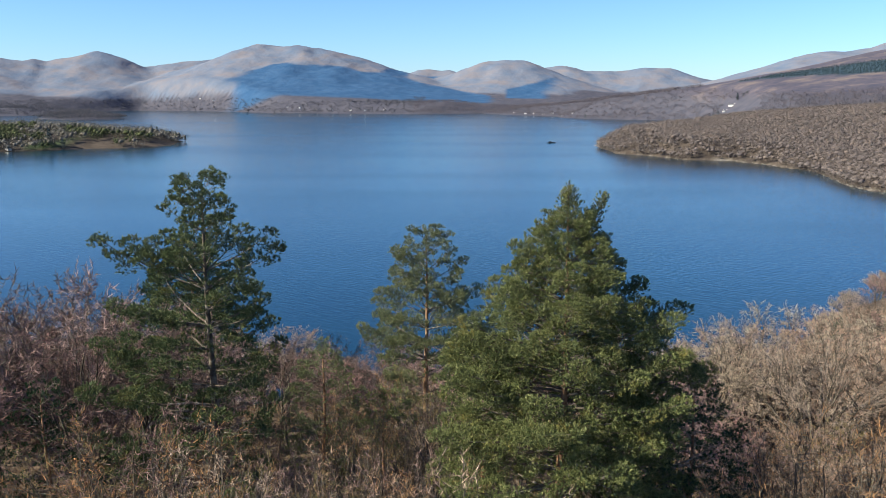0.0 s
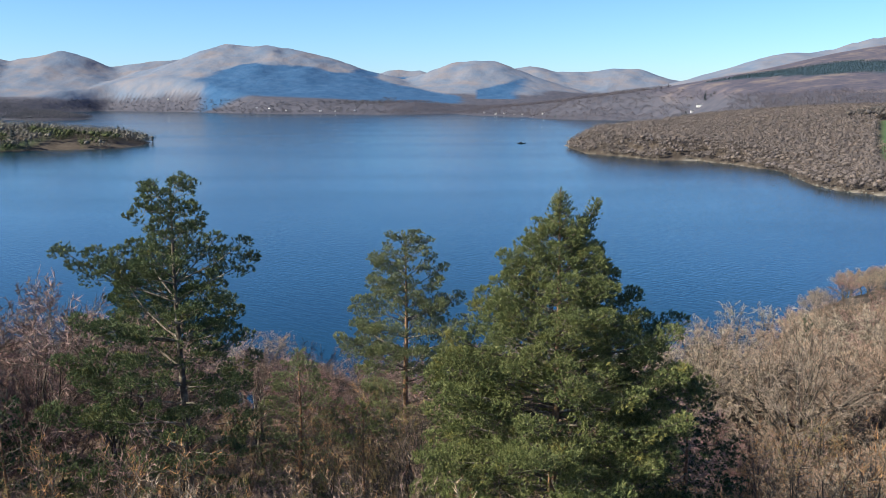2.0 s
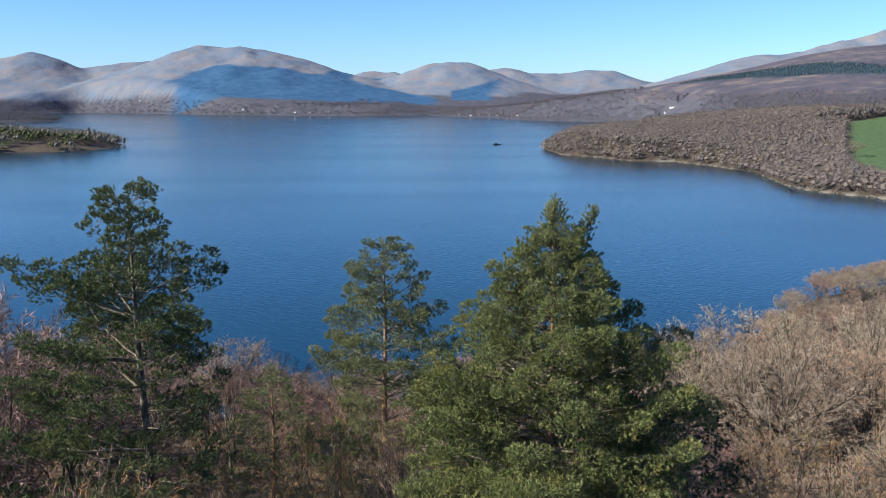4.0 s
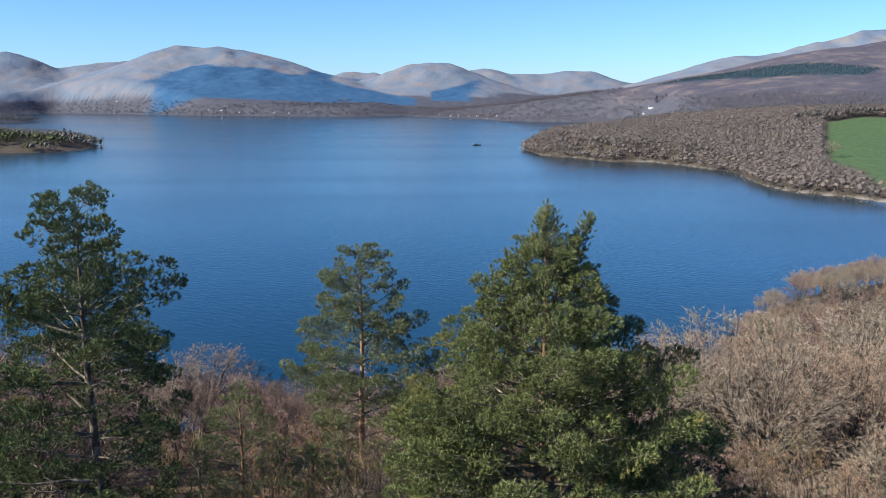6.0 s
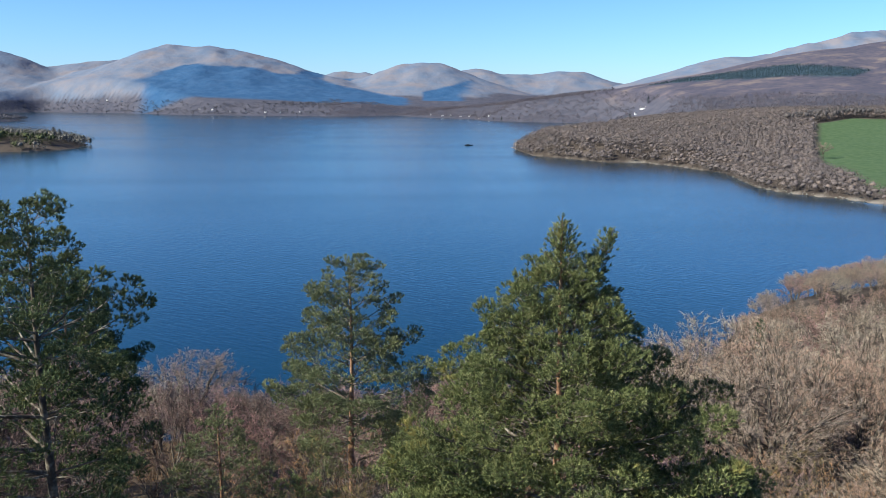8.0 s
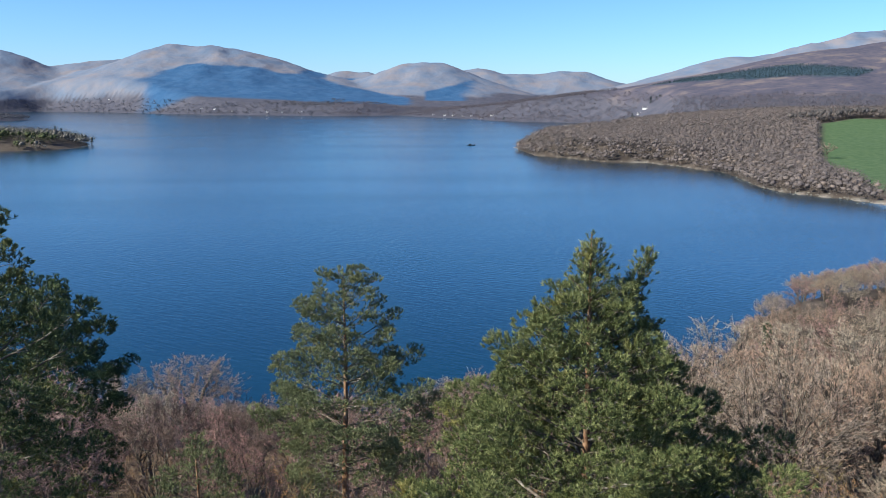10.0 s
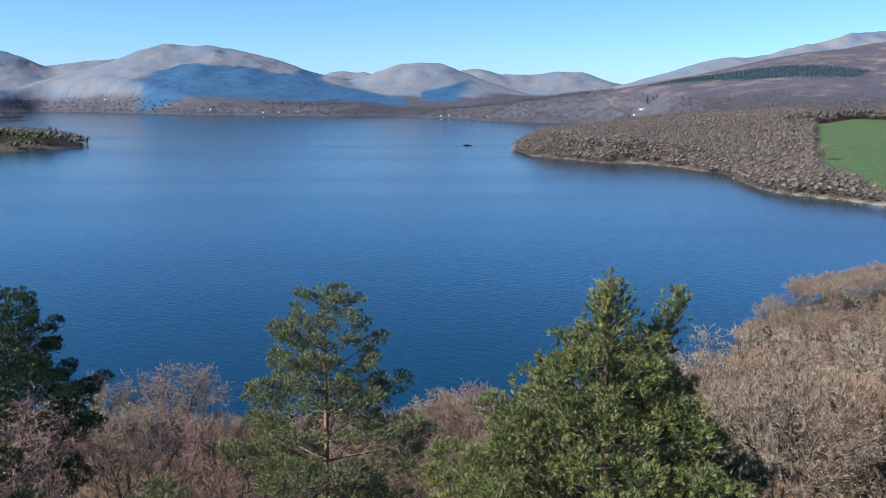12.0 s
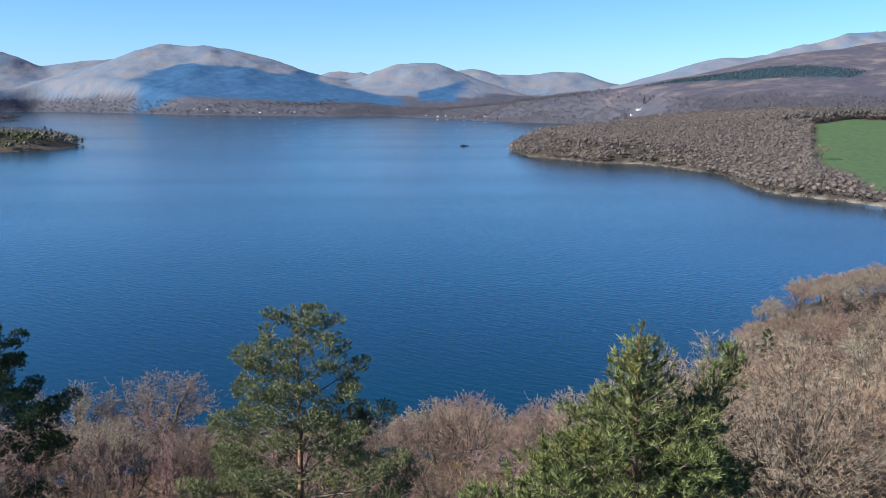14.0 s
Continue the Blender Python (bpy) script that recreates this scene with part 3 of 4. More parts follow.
# ---------------------------------------------------------------- pines
def needles(p, d, k, length, width, rng, shoot=0.09):
    """Bottle-brush shoots of k needles each, ending a little past p, along d."""
    n = len(p)
    v = unit(np.cross(d[:, None], rng.normal(size=(n, k, 3))))
    way = unit(d[:, None] * rng.uniform(0.45, 1.1, (n, k, 1)) + v * rng.uniform(0.4, 0.95, (n, k, 1)))
    foot = p[:, None] + d[:, None] * rng.uniform(-0.75, 0.25, (n, k, 1)) * shoot
    tip = foot + way * length * rng.uniform(0.7, 1.15, (n, k, 1))
    side = unit(np.cross(way, unit(rng.normal(size=(n, k, 3))))) * width / 2
    verts = np.stack([foot - side, foot + side, tip], 2).reshape(-1, 3)
    return verts, np.arange(len(verts)).reshape(-1, 3)


def pine(name, x, y, top_z, foot_z, profile, branches, seed, label, needle, lean=(0, 0), second=None, tuft=(14, 0.085, 0.016), fine_tuft=None, fine_from=2.0,
         bare_below=0.0, inner=0.3, gaps=0.0, side=(0, 0), clump=(0.2, 0.05), spacing=0.12, flat=0.6, lift=0.8, droop=0.0, laterals=1.7, whorls=0, crowd=0.85, bark=None):
    """A pine whose limbs carry rounded clumps of needle tufts. profile: (height share, radius) pairs; second: (dx, dy, top share, foot share) of a second leader;
    side: where the crown reaches further; clump: radius and how it grows with the limb; whorls: limbs gathered in that many tiers."""
    rng, rn = random.Random(seed), np.random.RandomState(seed)
    height = top_z - foot_z
    trunk, sprays, limbs, pos, way = Sticks(), Sticks(), [], [], []
    hs, rs = zip(*profile)
    up = Vector((0, 0, 1))

    def axis(h):
        return Vector((lean[0] * h * h + 0.12 * math.sin(h * 7 + seed) * (1 - h), lean[1] * h * h + 0.12 * math.cos(h * 6 + seed) * (1 - h), h * height))

    shares = [i / 14 for i in range(15)]
    trunk.tube([axis(h) - Vector((0, 0, 0.5 if h == 0 else 0)) for h in shares], [0.0135 * height * (1 - h) ** 0.9 + 0.012 for h in shares])

    def tufts_along(p, q, r):
        d = (q - p).normalized()
        n = max(4, int((q - p).length / spacing * 3.4))
        for s in range(n):
            off = Vector((rng.gauss(0, r), rng.gauss(0, r), rng.gauss(0, r)))
            pos.append(p.lerp(q, (s + rng.random()) / n) + off)
            way.append((d * 0.7 + off * 4 + up * 0.6).normalized())
        pos.append(q)
        way.append((d + up * 0.6).normalized())

    def clump_at(c, r, out):
        n = max(6, int(3.6 * (r / spacing) ** 2))
        for _ in range(n):
            v = (Vector((rng.gauss(0, 1), rng.gauss(0, 1), rng.gauss(0, 1))).normalized() + up * 0.45 + out * 0.3).normalized()
            k = r * rng.uniform(0.45, 1.0) ** 0.5 * rng.uniform(0.85, 1.15)
            pos.append(c + Vector((v.x * k, v.y * k, v.z * k * flat)))
            way.append((v * 0.75 + up * lift + out * 0.25).normalized())

    def limb(start, az, L, rise):
        stem, radii = Sticks(), []
        limbs.append(stem)
        out = Vector((math.cos(az), math.sin(az), 0))
        steps, p, pts, bend = 5, start, [start], rng.uniform(-0.3, 0.3)
        for s in range(steps):
            f = (s + 0.5) / steps
            o = Matrix.Rotation(bend * f, 3, "Z") @ out
            q = p + (o + Vector((0, 0, rise - droop * (1 - f) + 0.35 * f * f + rng.uniform(-0.12, 0.12)))).normalized() * L / steps
            radii.append(max(0.008, 0.012 * L * (1 - 0.8 * s / steps)))
            p = q
            pts.append(p)
        stem.tube(pts, radii + [0.006])
        if L < 0.75:
            tufts_along(pts[0].lerp(pts[1], 0.6), pts[-1], 0.06 + 0.04 * L)
            return
        clump_at(pts[-1], (clump[0] + clump[1] * L) * rng.uniform(0.75, 1.1), out)
        m = max(2, int(L * laterals * 1.6))
        for s in range(m):
            f = inner + (0.97 - inner) * (s + rng.random()) / m
            k = min(int(f * steps), steps - 1)
            b = pts[k].lerp(pts[k + 1], f * steps - k)
            l2 = min(0.12 + 0.42 * L * (1.08 - f), 1.5) * rng.uniform(0.55, 1.15)
            turn = Matrix.Rotation((1 if s % 2 else -1) * rng.uniform(0.45, 1.25), 3, "Z") @ out
            q = b + (turn + Vector((0, 0, rng.uniform(-0.05, 0.45)))).normalized() * l2
            sprays.put(b, q, 0.012, 0.005)
            for _ in range(2):
                e = b.lerp(q, rng.uniform(0.3, 0.9))
                sprays.put(e, e + Vector((rng.gauss(0, 0.2), rng.gauss(0, 0.2), rng.gauss(0.05, 0.12))), 0.006, 0.003)
            clump_at(q, (clump[0] + clump[1] * L * 0.8) * rng.uniform(0.65, 1.15), turn)

    for i in range(branches):
        u = (i + rng.random()) / branches
        if whorls:
            u = (int(u * whorls) + 0.5 + rng.gauss(0, 0.13)) / whorls
        h = bare_below + (0.98 - bare_below) * min(max(u, 0), 1) ** crowd
        az = i * 2.4 + rng.uniform(-0.5, 0.5)
        L = float(np.interp(h, hs, rs)) * rng.uniform(0.75, 1.12)
        L *= 1 + (side[0] * math.cos(az) + side[1] * math.sin(az)) * (1 - h)
        if rng.random() < gaps:
            L *= 0.5
        limb(axis(h), az, max(L, 0.22), 0.02 + 0.75 * h * h)
    tufts_along(axis(0.9), axis(1.0), 0.07)
    if second:
        dx, dy, top, low = second
        p0, p1 = axis(low), axis(low) + Vector((dx, dy, (top - low) * height))
        stem = Sticks()
        stem.tube([p0.lerp(p1, s / 4) for s in range(5)], [0.05 - 0.01 * s for s in range(5)])
        limbs.append(stem)
        for i in range(34):
            f = 0.2 + 0.76 * i / 34
            limb(p0.lerp(p1, f), i * 2.4, (0.74 - 0.5 * f) * rng.uniform(0.8, 1.2), 0.5 + 0.5 * f)
        tufts_along(p0.lerp(p1, 0.75), p1, 0.06)
    ob = new(name)
    ob.location = (x, y, foot_z)
    part("trunk", trunk.mesh("trunk", 9, bark or PINE_BARK), ob, "flaking bark")
    for l in limbs:
        part("limb", l.mesh("limb", 5, PINE_LIMB), ob)
    tagged(part("twig_spray", sprays.mesh("twig_spray", 3, PINE_LIMB), ob), kind="stuff")
    pos, way = np.array(pos), np.array(way)
    fine = pos[:, 2] > height * fine_from
    v, f = needles(pos[~fine], way[~fine], *tuft, rn)
    if fine.any():
        v2, f2 = needles(pos[fine], way[fine], *fine_tuft, rn)
        v, f = np.concatenate([v, v2]), np.concatenate([f, f2 + len(v)])
    tagged(part("needle_crown", mesh_from("needles", v, [f], needle), ob), kind="stuff")
    return tagged(ob, label, "pine tree", "pines on the slope")


pine("scots_pine", 1.25, 27.4, 73.15, 58.5, [(0, 4.0), (0.1, 4.6), (0.35, 4.7), (0.5, 4.2), (0.6, 3.7), (0.66, 3.2), (0.7, 2.4), (0.76, 1.9), (0.82, 1.7), (0.85, 1.1), (0.9, 0.75), (0.94, 0.5), (0.97, 0.36), (1, 0.22)], 215, 3,
     "dense bushy green pine with two leading shoots", NEEDLE, second=(1.25, 0.6, 0.975, 0.78), bare_below=0.1, inner=0.2, tuft=(9, 0.1, 0.025), fine_tuft=(20, 0.085, 0.0135), fine_from=0.66,
     clump=(0.25, 0.05), spacing=0.105, side=(0.06, 0), laterals=1.7, crowd=0.72)
pine("scots_pine", -12.6, 31.2, 72.8, 58.0, [(0, 3.0), (0.2, 3.6), (0.35, 3.5), (0.5, 3.5), (0.63, 3.5), (0.72, 3.4), (0.77, 2.9), (0.795, 1.4), (0.84, 1.5), (0.9, 2.0), (0.95, 1.5), (1, 0.3)], 98, 5,
     "tall open pine with upswept shoots", NEEDLE_DEEP, tuft=(9, 0.115, 0.028), bare_below=0.12, gaps=0.14, inner=0.24, bark=DARK_BARK, side=(-0.5, -0.1), clump=(0.24, 0.06), spacing=0.118, whorls=15, laterals=1.5)
pine("scots_pine", -5.5, 44.2, 68.85, 54.0, [(0, 0.6), (0.25, 1.8), (0.4, 3.0), (0.55, 3.7), (0.64, 3.4), (0.74, 2.5), (0.86, 2.0), (0.94, 1.2), (1, 0.4)], 88, 8,
     "slender open pine with orange trunk and grey lichened limbs", NEEDLE_BLUE, tuft=(9, 0.115, 0.028), bare_below=0.26, gaps=0.05, clump=(0.25, 0.06), spacing=0.13, whorls=12, laterals=1.9, side=(0.15, 0))
pine("scots_pine", -25.8, 61.0, 64.8, ground_z(-25.8, 61.0), [(0, 2.6), (0.3, 4.4), (0.55, 4.5), (0.75, 3.2), (0.9, 1.7), (1, 0.4)], 100, 17,
     "dark dense pine at the edge of the bare wood", NEEDLE_DARK, tuft=(10, 0.13, 0.03), bare_below=0.1, gaps=0.1, spacing=0.15, clump=(0.3, 0.07))
# dark bush added to stand in for deep shade under the birches
pine("shade_bush", -19.6, 30.6, 64.3, ground_z(-19.6, 30.6), [(0, 2.0), (0.3, 2.8), (0.6, 2.6), (0.85, 1.7), (1, 0.5)], 46, 23,
     "dark evergreen bush added for the deep shade under the birches", NEEDLE_DARK, tuft=(7, 0.09, 0.045), inner=0.1, spacing=0.15)
pine("young_pine", -10.3, 40.0, 63.9, 55.0, [(0, 1.4), (0.3, 2.3), (0.55, 2.2), (0.75, 1.5), (0.9, 0.75), (1, 0.2)], 70, 9,
     "thin young pine among bare birches", NEEDLE_BLUE, tuft=(10, 0.115, 0.024), bare_below=0.12, gaps=0.15, spacing=0.13, clump=(0.2, 0.06))
pine("young_pine", -6.6, 36.6, 62.6, 55.4, [(0, 0.5), (0.55, 0.7), (0.7, 1.6), (0.85, 1.3), (1, 0.3)], 24, 13,
     "small green young pine with a crooked stem in the thicket", NEEDLE, tuft=(10, 0.115, 0.024), bare_below=0.6, gaps=0.1, spacing=0.14)
pine("young_conifer", 6.2, 30.6, 66.2, 57.5, [(0, 3.4), (0.3, 3.1), (0.6, 2.1), (0.85, 1.0), (1, 0.1)], 80, 10,
     "dark young conifer with pointed sprays beside the bushy pine", NEEDLE_DARK, tuft=(9, 0.11, 0.026), droop=0.2, lift=0.0, inner=0.15, flat=0.3, spacing=0.15, laterals=2.0)


# ---------------------------------------------------------------- the wood on the slope
def sight_cap(x, y):
    """The highest that a tree top reaches, cut to fit the skyline in the last camera view."""
    dx, dy = x + 0.9, y - 18.6
    if dy < 25:
        return 99.0
    across = (-0.6, -0.36, -0.325, -0.27, -0.1, -0.06, 0.01, 0.06, 0.096, 0.15, 0.194, 0.305, 0.352, 0.385, 0.404, 0.436, 0.49, 0.54, 0.8)
    drop = (0.34, 0.336, 0.40, 0.412, 0.398, 0.40, 0.369, 0.36, 0.384, 0.367, 0.36, 0.323, 0.294, 0.266, 0.237, 0.216, 0.208, 0.195, 0.15)
    low = float(np.interp(dx / dy, across, drop))
    if -0.6 < dx / dy < -0.31 and dy < 88:
        low = max(low, 0.405)
    return 75.6 - dy * low


def with_top(kind, meshes, x, y, top, turn, wide=1.0):
    name, label, category, group = kind
    top = min(top, sight_cap(x, y))
    return bare_tree(name, meshes, x, y, max(top - ground_z(x, y), 3.0), turn, label, category, group, wide)


RUSSET = [(10, 27), (12, 30), (28, 69), (33, 66), (23, 72)]
placed = []
for meshes, kind, rows in (
        (BIG_OAKS, OAK, [(31, 90, 50), (22, 97, 47.5), (39, 103, 49), (28, 108, 47.5), (18, 108, 46), (42, 92, 48), (1.5, 84, 51), (-1.5, 100, 46), (9, 92, 47), (-36, 117, 44.5), (-45, 112, 42), (-27, 108, 42),
                     (-19, 79, 50.5), (45, 78, 47), (55, 88, 46), (50, 104, 47), (36, 118, 46), (24, 120, 43), (12, 104, 45), (52, 120, 46)]),
        (THORNS, THORN, [(-3.4, 33.4, 63.4), (-2.4, 45.0, 60.5), (9, 36, 60)]),
        (BIRCHES, BIRCH, [(-24, 33, 68.3), (-20.5, 34.5, 68), (-27.5, 31.5, 68.6), (-18.2, 36, 67), (-23, 29, 67.5), (-22, 40, 66), (-26, 44, 66), (-19, 46, 63), (-30, 40, 65), (-25, 34, 66), (-15, 57, 58), (-15, 63, 57), (-27, 69, 54), (-3, 49, 61.5), (-0.5, 51, 61),
                          # from (-35, 30) on: birches beyond the view's left edge, added to cast shade
                          (-7, 52, 59), (-12, 54, 58), (-32, 55, 60), (-36, 62, 57), (-20, 35, 64), (-28, 38, 65), (-33, 46, 64), (-21, 43, 65), (-29, 49, 63), (-17.5, 41, 62), (-24, 38, 64.5), (-31, 34, 66), (-16, 52, 60), (-35, 30, 66), (-40, 33, 66), (-37, 38, 66), (-44, 40, 65), (-30, 25, 66), (-35, 22, 67), (-41, 26, 66), (-27, 30, 65), (-38, 44, 64), (-47, 48, 63)]),
        (SAPLINGS, SAPLING, [(-9, 20.5, 66.6), (-6.4, 19.6, 66.0), (-12.2, 22, 66.7), (-3.2, 19.8, 65.6), (10, 27, 65.2), (12, 30, 64.5), (9.5, 31, 63.5), (28, 69, 48.5), (33, 66, 48), (23, 72, 47.5), (-10.3, 23.6, 66.2), (-7.8, 22.5, 65.5), (-5.5, 23.5, 65.5), (-12.5, 24.5, 66), (-3.4, 21.5, 65), (-15.5, 25, 65), (-0.6, 18.5, 67.3), (-4.6, 27, 64), (-2.2, 26, 64.5),
                             (-6.8, 33, 63), (-3.6, 34, 63.3), (-8.8, 31, 62), (-8, 37, 62.5), (-5.2, 38, 62), (-2.5, 39, 62.2), (-11.8, 36, 60.5), (2, 21, 64), (4.5, 23, 63.5), (7, 22, 62.5),
                             (-4, 41, 62), (-7, 42.5, 61.5), (-5.6, 40.6, 62.5), (-2, 43, 62), (-16, 37, 61), (-17, 29, 61.5), (-15, 33, 61), (-13, 28, 62), (-9.5, 28, 62.5), (-13, 40, 60), (-7.2, 27.5, 63), (9, 33, 58), (12, 42, 55), (16, 52, 53), (10, 55, 53), (20, 60, 51), (24, 68, 49), (16, 72, 49), (5, 62, 52), (-1, 66, 52),
                             (-9, 66, 53), (-6, 74, 50), (28, 76, 47), (9, 46, 55), (3, 53, 55)])):
    for n, (x, y, top) in enumerate(rows):
        with_top(kind, meshes[2 if (x, y) in RUSSET else n % len(meshes)], x, y, top, n * 77, (1.4 if (x, y) == (-36, 117) else 1.2) if kind is OAK else 1.0)
        placed.append((x, y, 4.5 if kind is not SAPLING else 2.0))
rng = random.Random(33)
for n in range(60):
    x, y = rng.uniform(-26, 20), rng.uniform(36, 112)
    if any((x - sx) ** 2 + (y - sy) ** 2 < 4 for sx, sy, sr in placed):
        continue
    with_top(SAPLING, SAPLINGS[n % 4], x, y, ground_z(x, y) + rng.uniform(4, 6), n * 50, 1.2)
    placed.append((x, y, 2.0))
rng = random.Random(71)
for n in range(130):
    x, y = rng.uniform(-24, 16), rng.uniform(46, 112)
    top = min(sight_cap(x, y) - rng.uniform(0, 1.6), ground_z(x, y) + rng.uniform(8, 11))
    if top - ground_z(x, y) < 5 or any((x - sx) ** 2 + (y - sy) ** 2 < 9 for sx, sy, sr in placed):
        continue
    with_top(BIRCH, BIRCHES[1 if rng.random() < 0.6 else 0], x, y, top, n * 50, 1.15)
    placed.append((x, y, 3.0))
WOOD = NEAR_SHORE + [(2000, 550), (2000, -400), (-900, -400)]
rng, rs = random.Random(21), np.random.RandomState(21)
ang, r = np.radians(rs.uniform(-37, 31, 9000)), 350 * np.sqrt(rs.uniform(0.02, 1, 9000))
xs, ys = r * np.sin(ang), r * np.cos(ang)
far_bank = (xs > 45) & (ys > 120)
ok = (inside_by(WOOD, xs, ys) > 2) & (r > 50) & ~((r < 78) & (np.abs(xs) < 16))
for bank, most in ((True, 240), (False, 115)):
    count = 0
    for px, py, pr in zip(xs[ok & (far_bank == bank)], ys[ok & (far_bank == bank)], r[ok & (far_bank == bank)]):
        gap = (4.3 if bank else 5.2) + pr * 0.004
        if count >= most or any((px - sx) ** 2 + (py - sy) ** 2 < ((gap + sr) / 2) ** 2 * 1.1 for sx, sy, sr in placed):
            continue
        placed.append((px, py, gap))
        count += 1
        turn = rng.uniform(0, 360)
        room = sight_cap(px, py) - ground_z(px, py)
        if room < 4:
            continue
        if (px < -12 and rng.random() < 0.4) or rng.random() < 0.12:
            bare_tree(BIRCH[0], rng.choice(FAR_BIRCHES if pr > 130 else BIRCHES), px, py, min(rng.uniform(8, 11), room), turn, *BIRCH[1:], wide=1.15)
        else:
            bare_tree(OAK[0], rng.choice(FAR_OAKS if pr > 130 else OAKS), px, py, min(rng.uniform(8.5, 12), room), turn, *OAK[1:], wide=1.12)


# ---------------------------------------------------------------- distant woods
def dome_ball():
    bm = bmesh.new()
    bmesh.ops.create_icosphere(bm, subdivisions=1, radius=1)
    bm.verts.ensure_lookup_table()
    v, f = np.array([tuple(p.co) for p in bm.verts]), np.array([[p.index for p in t.verts] for t in bm.faces])
    bm.free()
    return v, f


DOME = dome_ball()


def far_wood(name, spots, k, tri, material, label, category, rng, conifer=False, core=0.38):
    """Many small tree crowns as loose sprays round a short trunk. spots: x, y, z, height, width."""
    s = np.asarray(spots, float)
    n = len(s)
    v = unit(rng.normal(size=(n, k, 3)))
    rad = rng.uniform(0.45, 1.0, (n, k, 1)) ** 0.6
    p = v * rad
    if conifer:
        up = rng.uniform(0, 1, (n, k, 1))
        p = np.concatenate([p[..., :2] * (1.02 - up), up * 2 - 1], -1)
    c = np.stack([s[:, 0], s[:, 1], s[:, 2] + s[:, 3] * 0.56], -1)[:, None]
    half = np.stack([s[:, 4] / 2, s[:, 4] / 2, s[:, 3] * 0.46], -1)[:, None]
    p = c + p * half
    facing = unit(v + [0, 0, 0.35] + rng.normal(size=(n, k, 3)) * 0.5)
    rising = v * 0.5 + [0, 0, 0.7] + rng.normal(size=(n, k, 3)) * 0.5
    a = unit(rising - facing * (rising * facing).sum(-1, keepdims=True)) * tri * rng.uniform(0.6, 1.3, (n, k, 1))
    b = unit(np.cross(a, facing)) * tri * 0.36
    verts = np.stack([p - b, p + b, p + a], 2).reshape(-1, 3)
    foot = np.stack([s[:, :3] - [0.3, 0.2, 0.6], s[:, :3] + [0.3, -0.2, -0.6], s[:, :3] + np.stack([0 * s[:, 3], 0 * s[:, 3], s[:, 3] * 0.4], -1)], 1).reshape(-1, 3)
    loose = np.concatenate([verts, foot])
    faces = [np.arange(len(loose)).reshape(-1, 3)]
    if core and not conifer:
        # a solid lump added inside each crown to darken its gaps
        ball, tri_of = DOME
        lumps = c + ball[None] * half * core * rng.uniform(0.6, 1.15, (n, len(ball), 1))
        faces.append((len(loose) + np.arange(n)[:, None, None] * len(ball) + tri_of[None]).reshape(-1, 3))
        loose = np.concatenate([loose, lumps.reshape(-1, 3)])
    me = mesh_from(name, loose, [np.concatenate(faces)], material, True)
    return tagged(new(name, me), label, category, kind="stuff")


def scatter(n, box, keep, gap, rs, height, wide):
    x, y = rs.uniform(box[0], box[1], n), rs.uniform(box[2], box[3], n)
    cell = {}
    ok = keep(x, y)
    out = []
    for px, py, g in zip(x, y, ok):
        if not g:
            continue
        key = (int(px // gap), int(py // gap))
        if key in cell:
            continue
        cell[key] = 1
        out.append((px, py))
    a = np.array(out)
    z, sd = land_height(a[:, 0], a[:, 1])
    h = rs.uniform(*height, len(a))
    return np.stack([a[:, 0], a[:, 1], z, h, h * rs.uniform(*wide, len(a))], -1)


rs = np.random.RandomState(5)
clear = lambda x, y: inside_by(FIELD, x, y) < -3
spots = scatter(40000, (80, 1150, 560, 1650), lambda x, y: (inside_by(LAND, x, y) > 1) & clear(x, y) & (np.abs(np.degrees(np.arctan2(x, y))) < 34), 6.2, rs, (8, 12), (1.1, 1.6))
far = spots[:, 1] > 900
far_wood("headland_wood", spots[far], 44, 1.35, FAR_TWIG, "leafless brown broadleaf wood on the headland", "woodland", rs)
far_wood("shore_wood", spots[~far], 110, 0.8, FAR_TWIG, "leafless grey-brown trees between the pasture and the shore", "woodland", rs)
spots = scatter(2500, (470, 960, 1285, 1400), lambda x, y: (inside_by(FIELD, x, y) < -1) & (inside_by(FIELD, x, y) > -45), 8, rs, (15, 21), (0.6, 0.85))
far_wood("shelter_belt", spots, 40, 1.1, BELT_TWIG, "tall dark shelter belt along the top of the pasture", "woodland", rs)
spots = scatter(26000, (-450, 1500, 1650, 3400), lambda x, y: (inside_by(LAND, x, y) > 4) & (land_height(x, y)[0] < 78 + 25 * fbm(x, y, 160, 3)) & (x > -500 + (y < 3000) * 380) & ~((np.abs(x - 500) < 55) & (y > 2080) & (y < 2262)), 11, rs, (8, 13), (1.2, 1.9))
far_wood("far_shore_wood", spots, 30, 2.0, HAZY_SHORE_TWIG, "leafless brown woods along the far shore", "woodland", rs, core=0)
spots = scatter(16000, (-3000, -450, 2600, 4000), lambda x, y: (inside_by(LAND, x, y) > 4) & (land_height(x, y)[0] < 48 + 15 * fbm(x, y, 160, 3)), 13, rs, (7, 12), (1.3, 2.0))
far_wood("west_shore_wood", spots, 22, 2.5, HAZY_WEST_TWIG, "dark leafless woods under the fells", "woodland", rs, core=0)
spots = scatter(16000, (-1150, -520, 990, 1460), lambda x, y: (inside_by(ISLAND, x, y) > -3) & (fbm(x, y, 70, 3) > -0.3), 8, rs, (10, 19), (0.75, 1.15))
olive = fbm(spots[:, 0], spots[:, 1], 60, 3) > 0.12
far_wood("island_wood", spots[~olive], 46, 1.4, ISLE_TWIG, "leafless grey-brown trees on the low island", "woodland", rs)
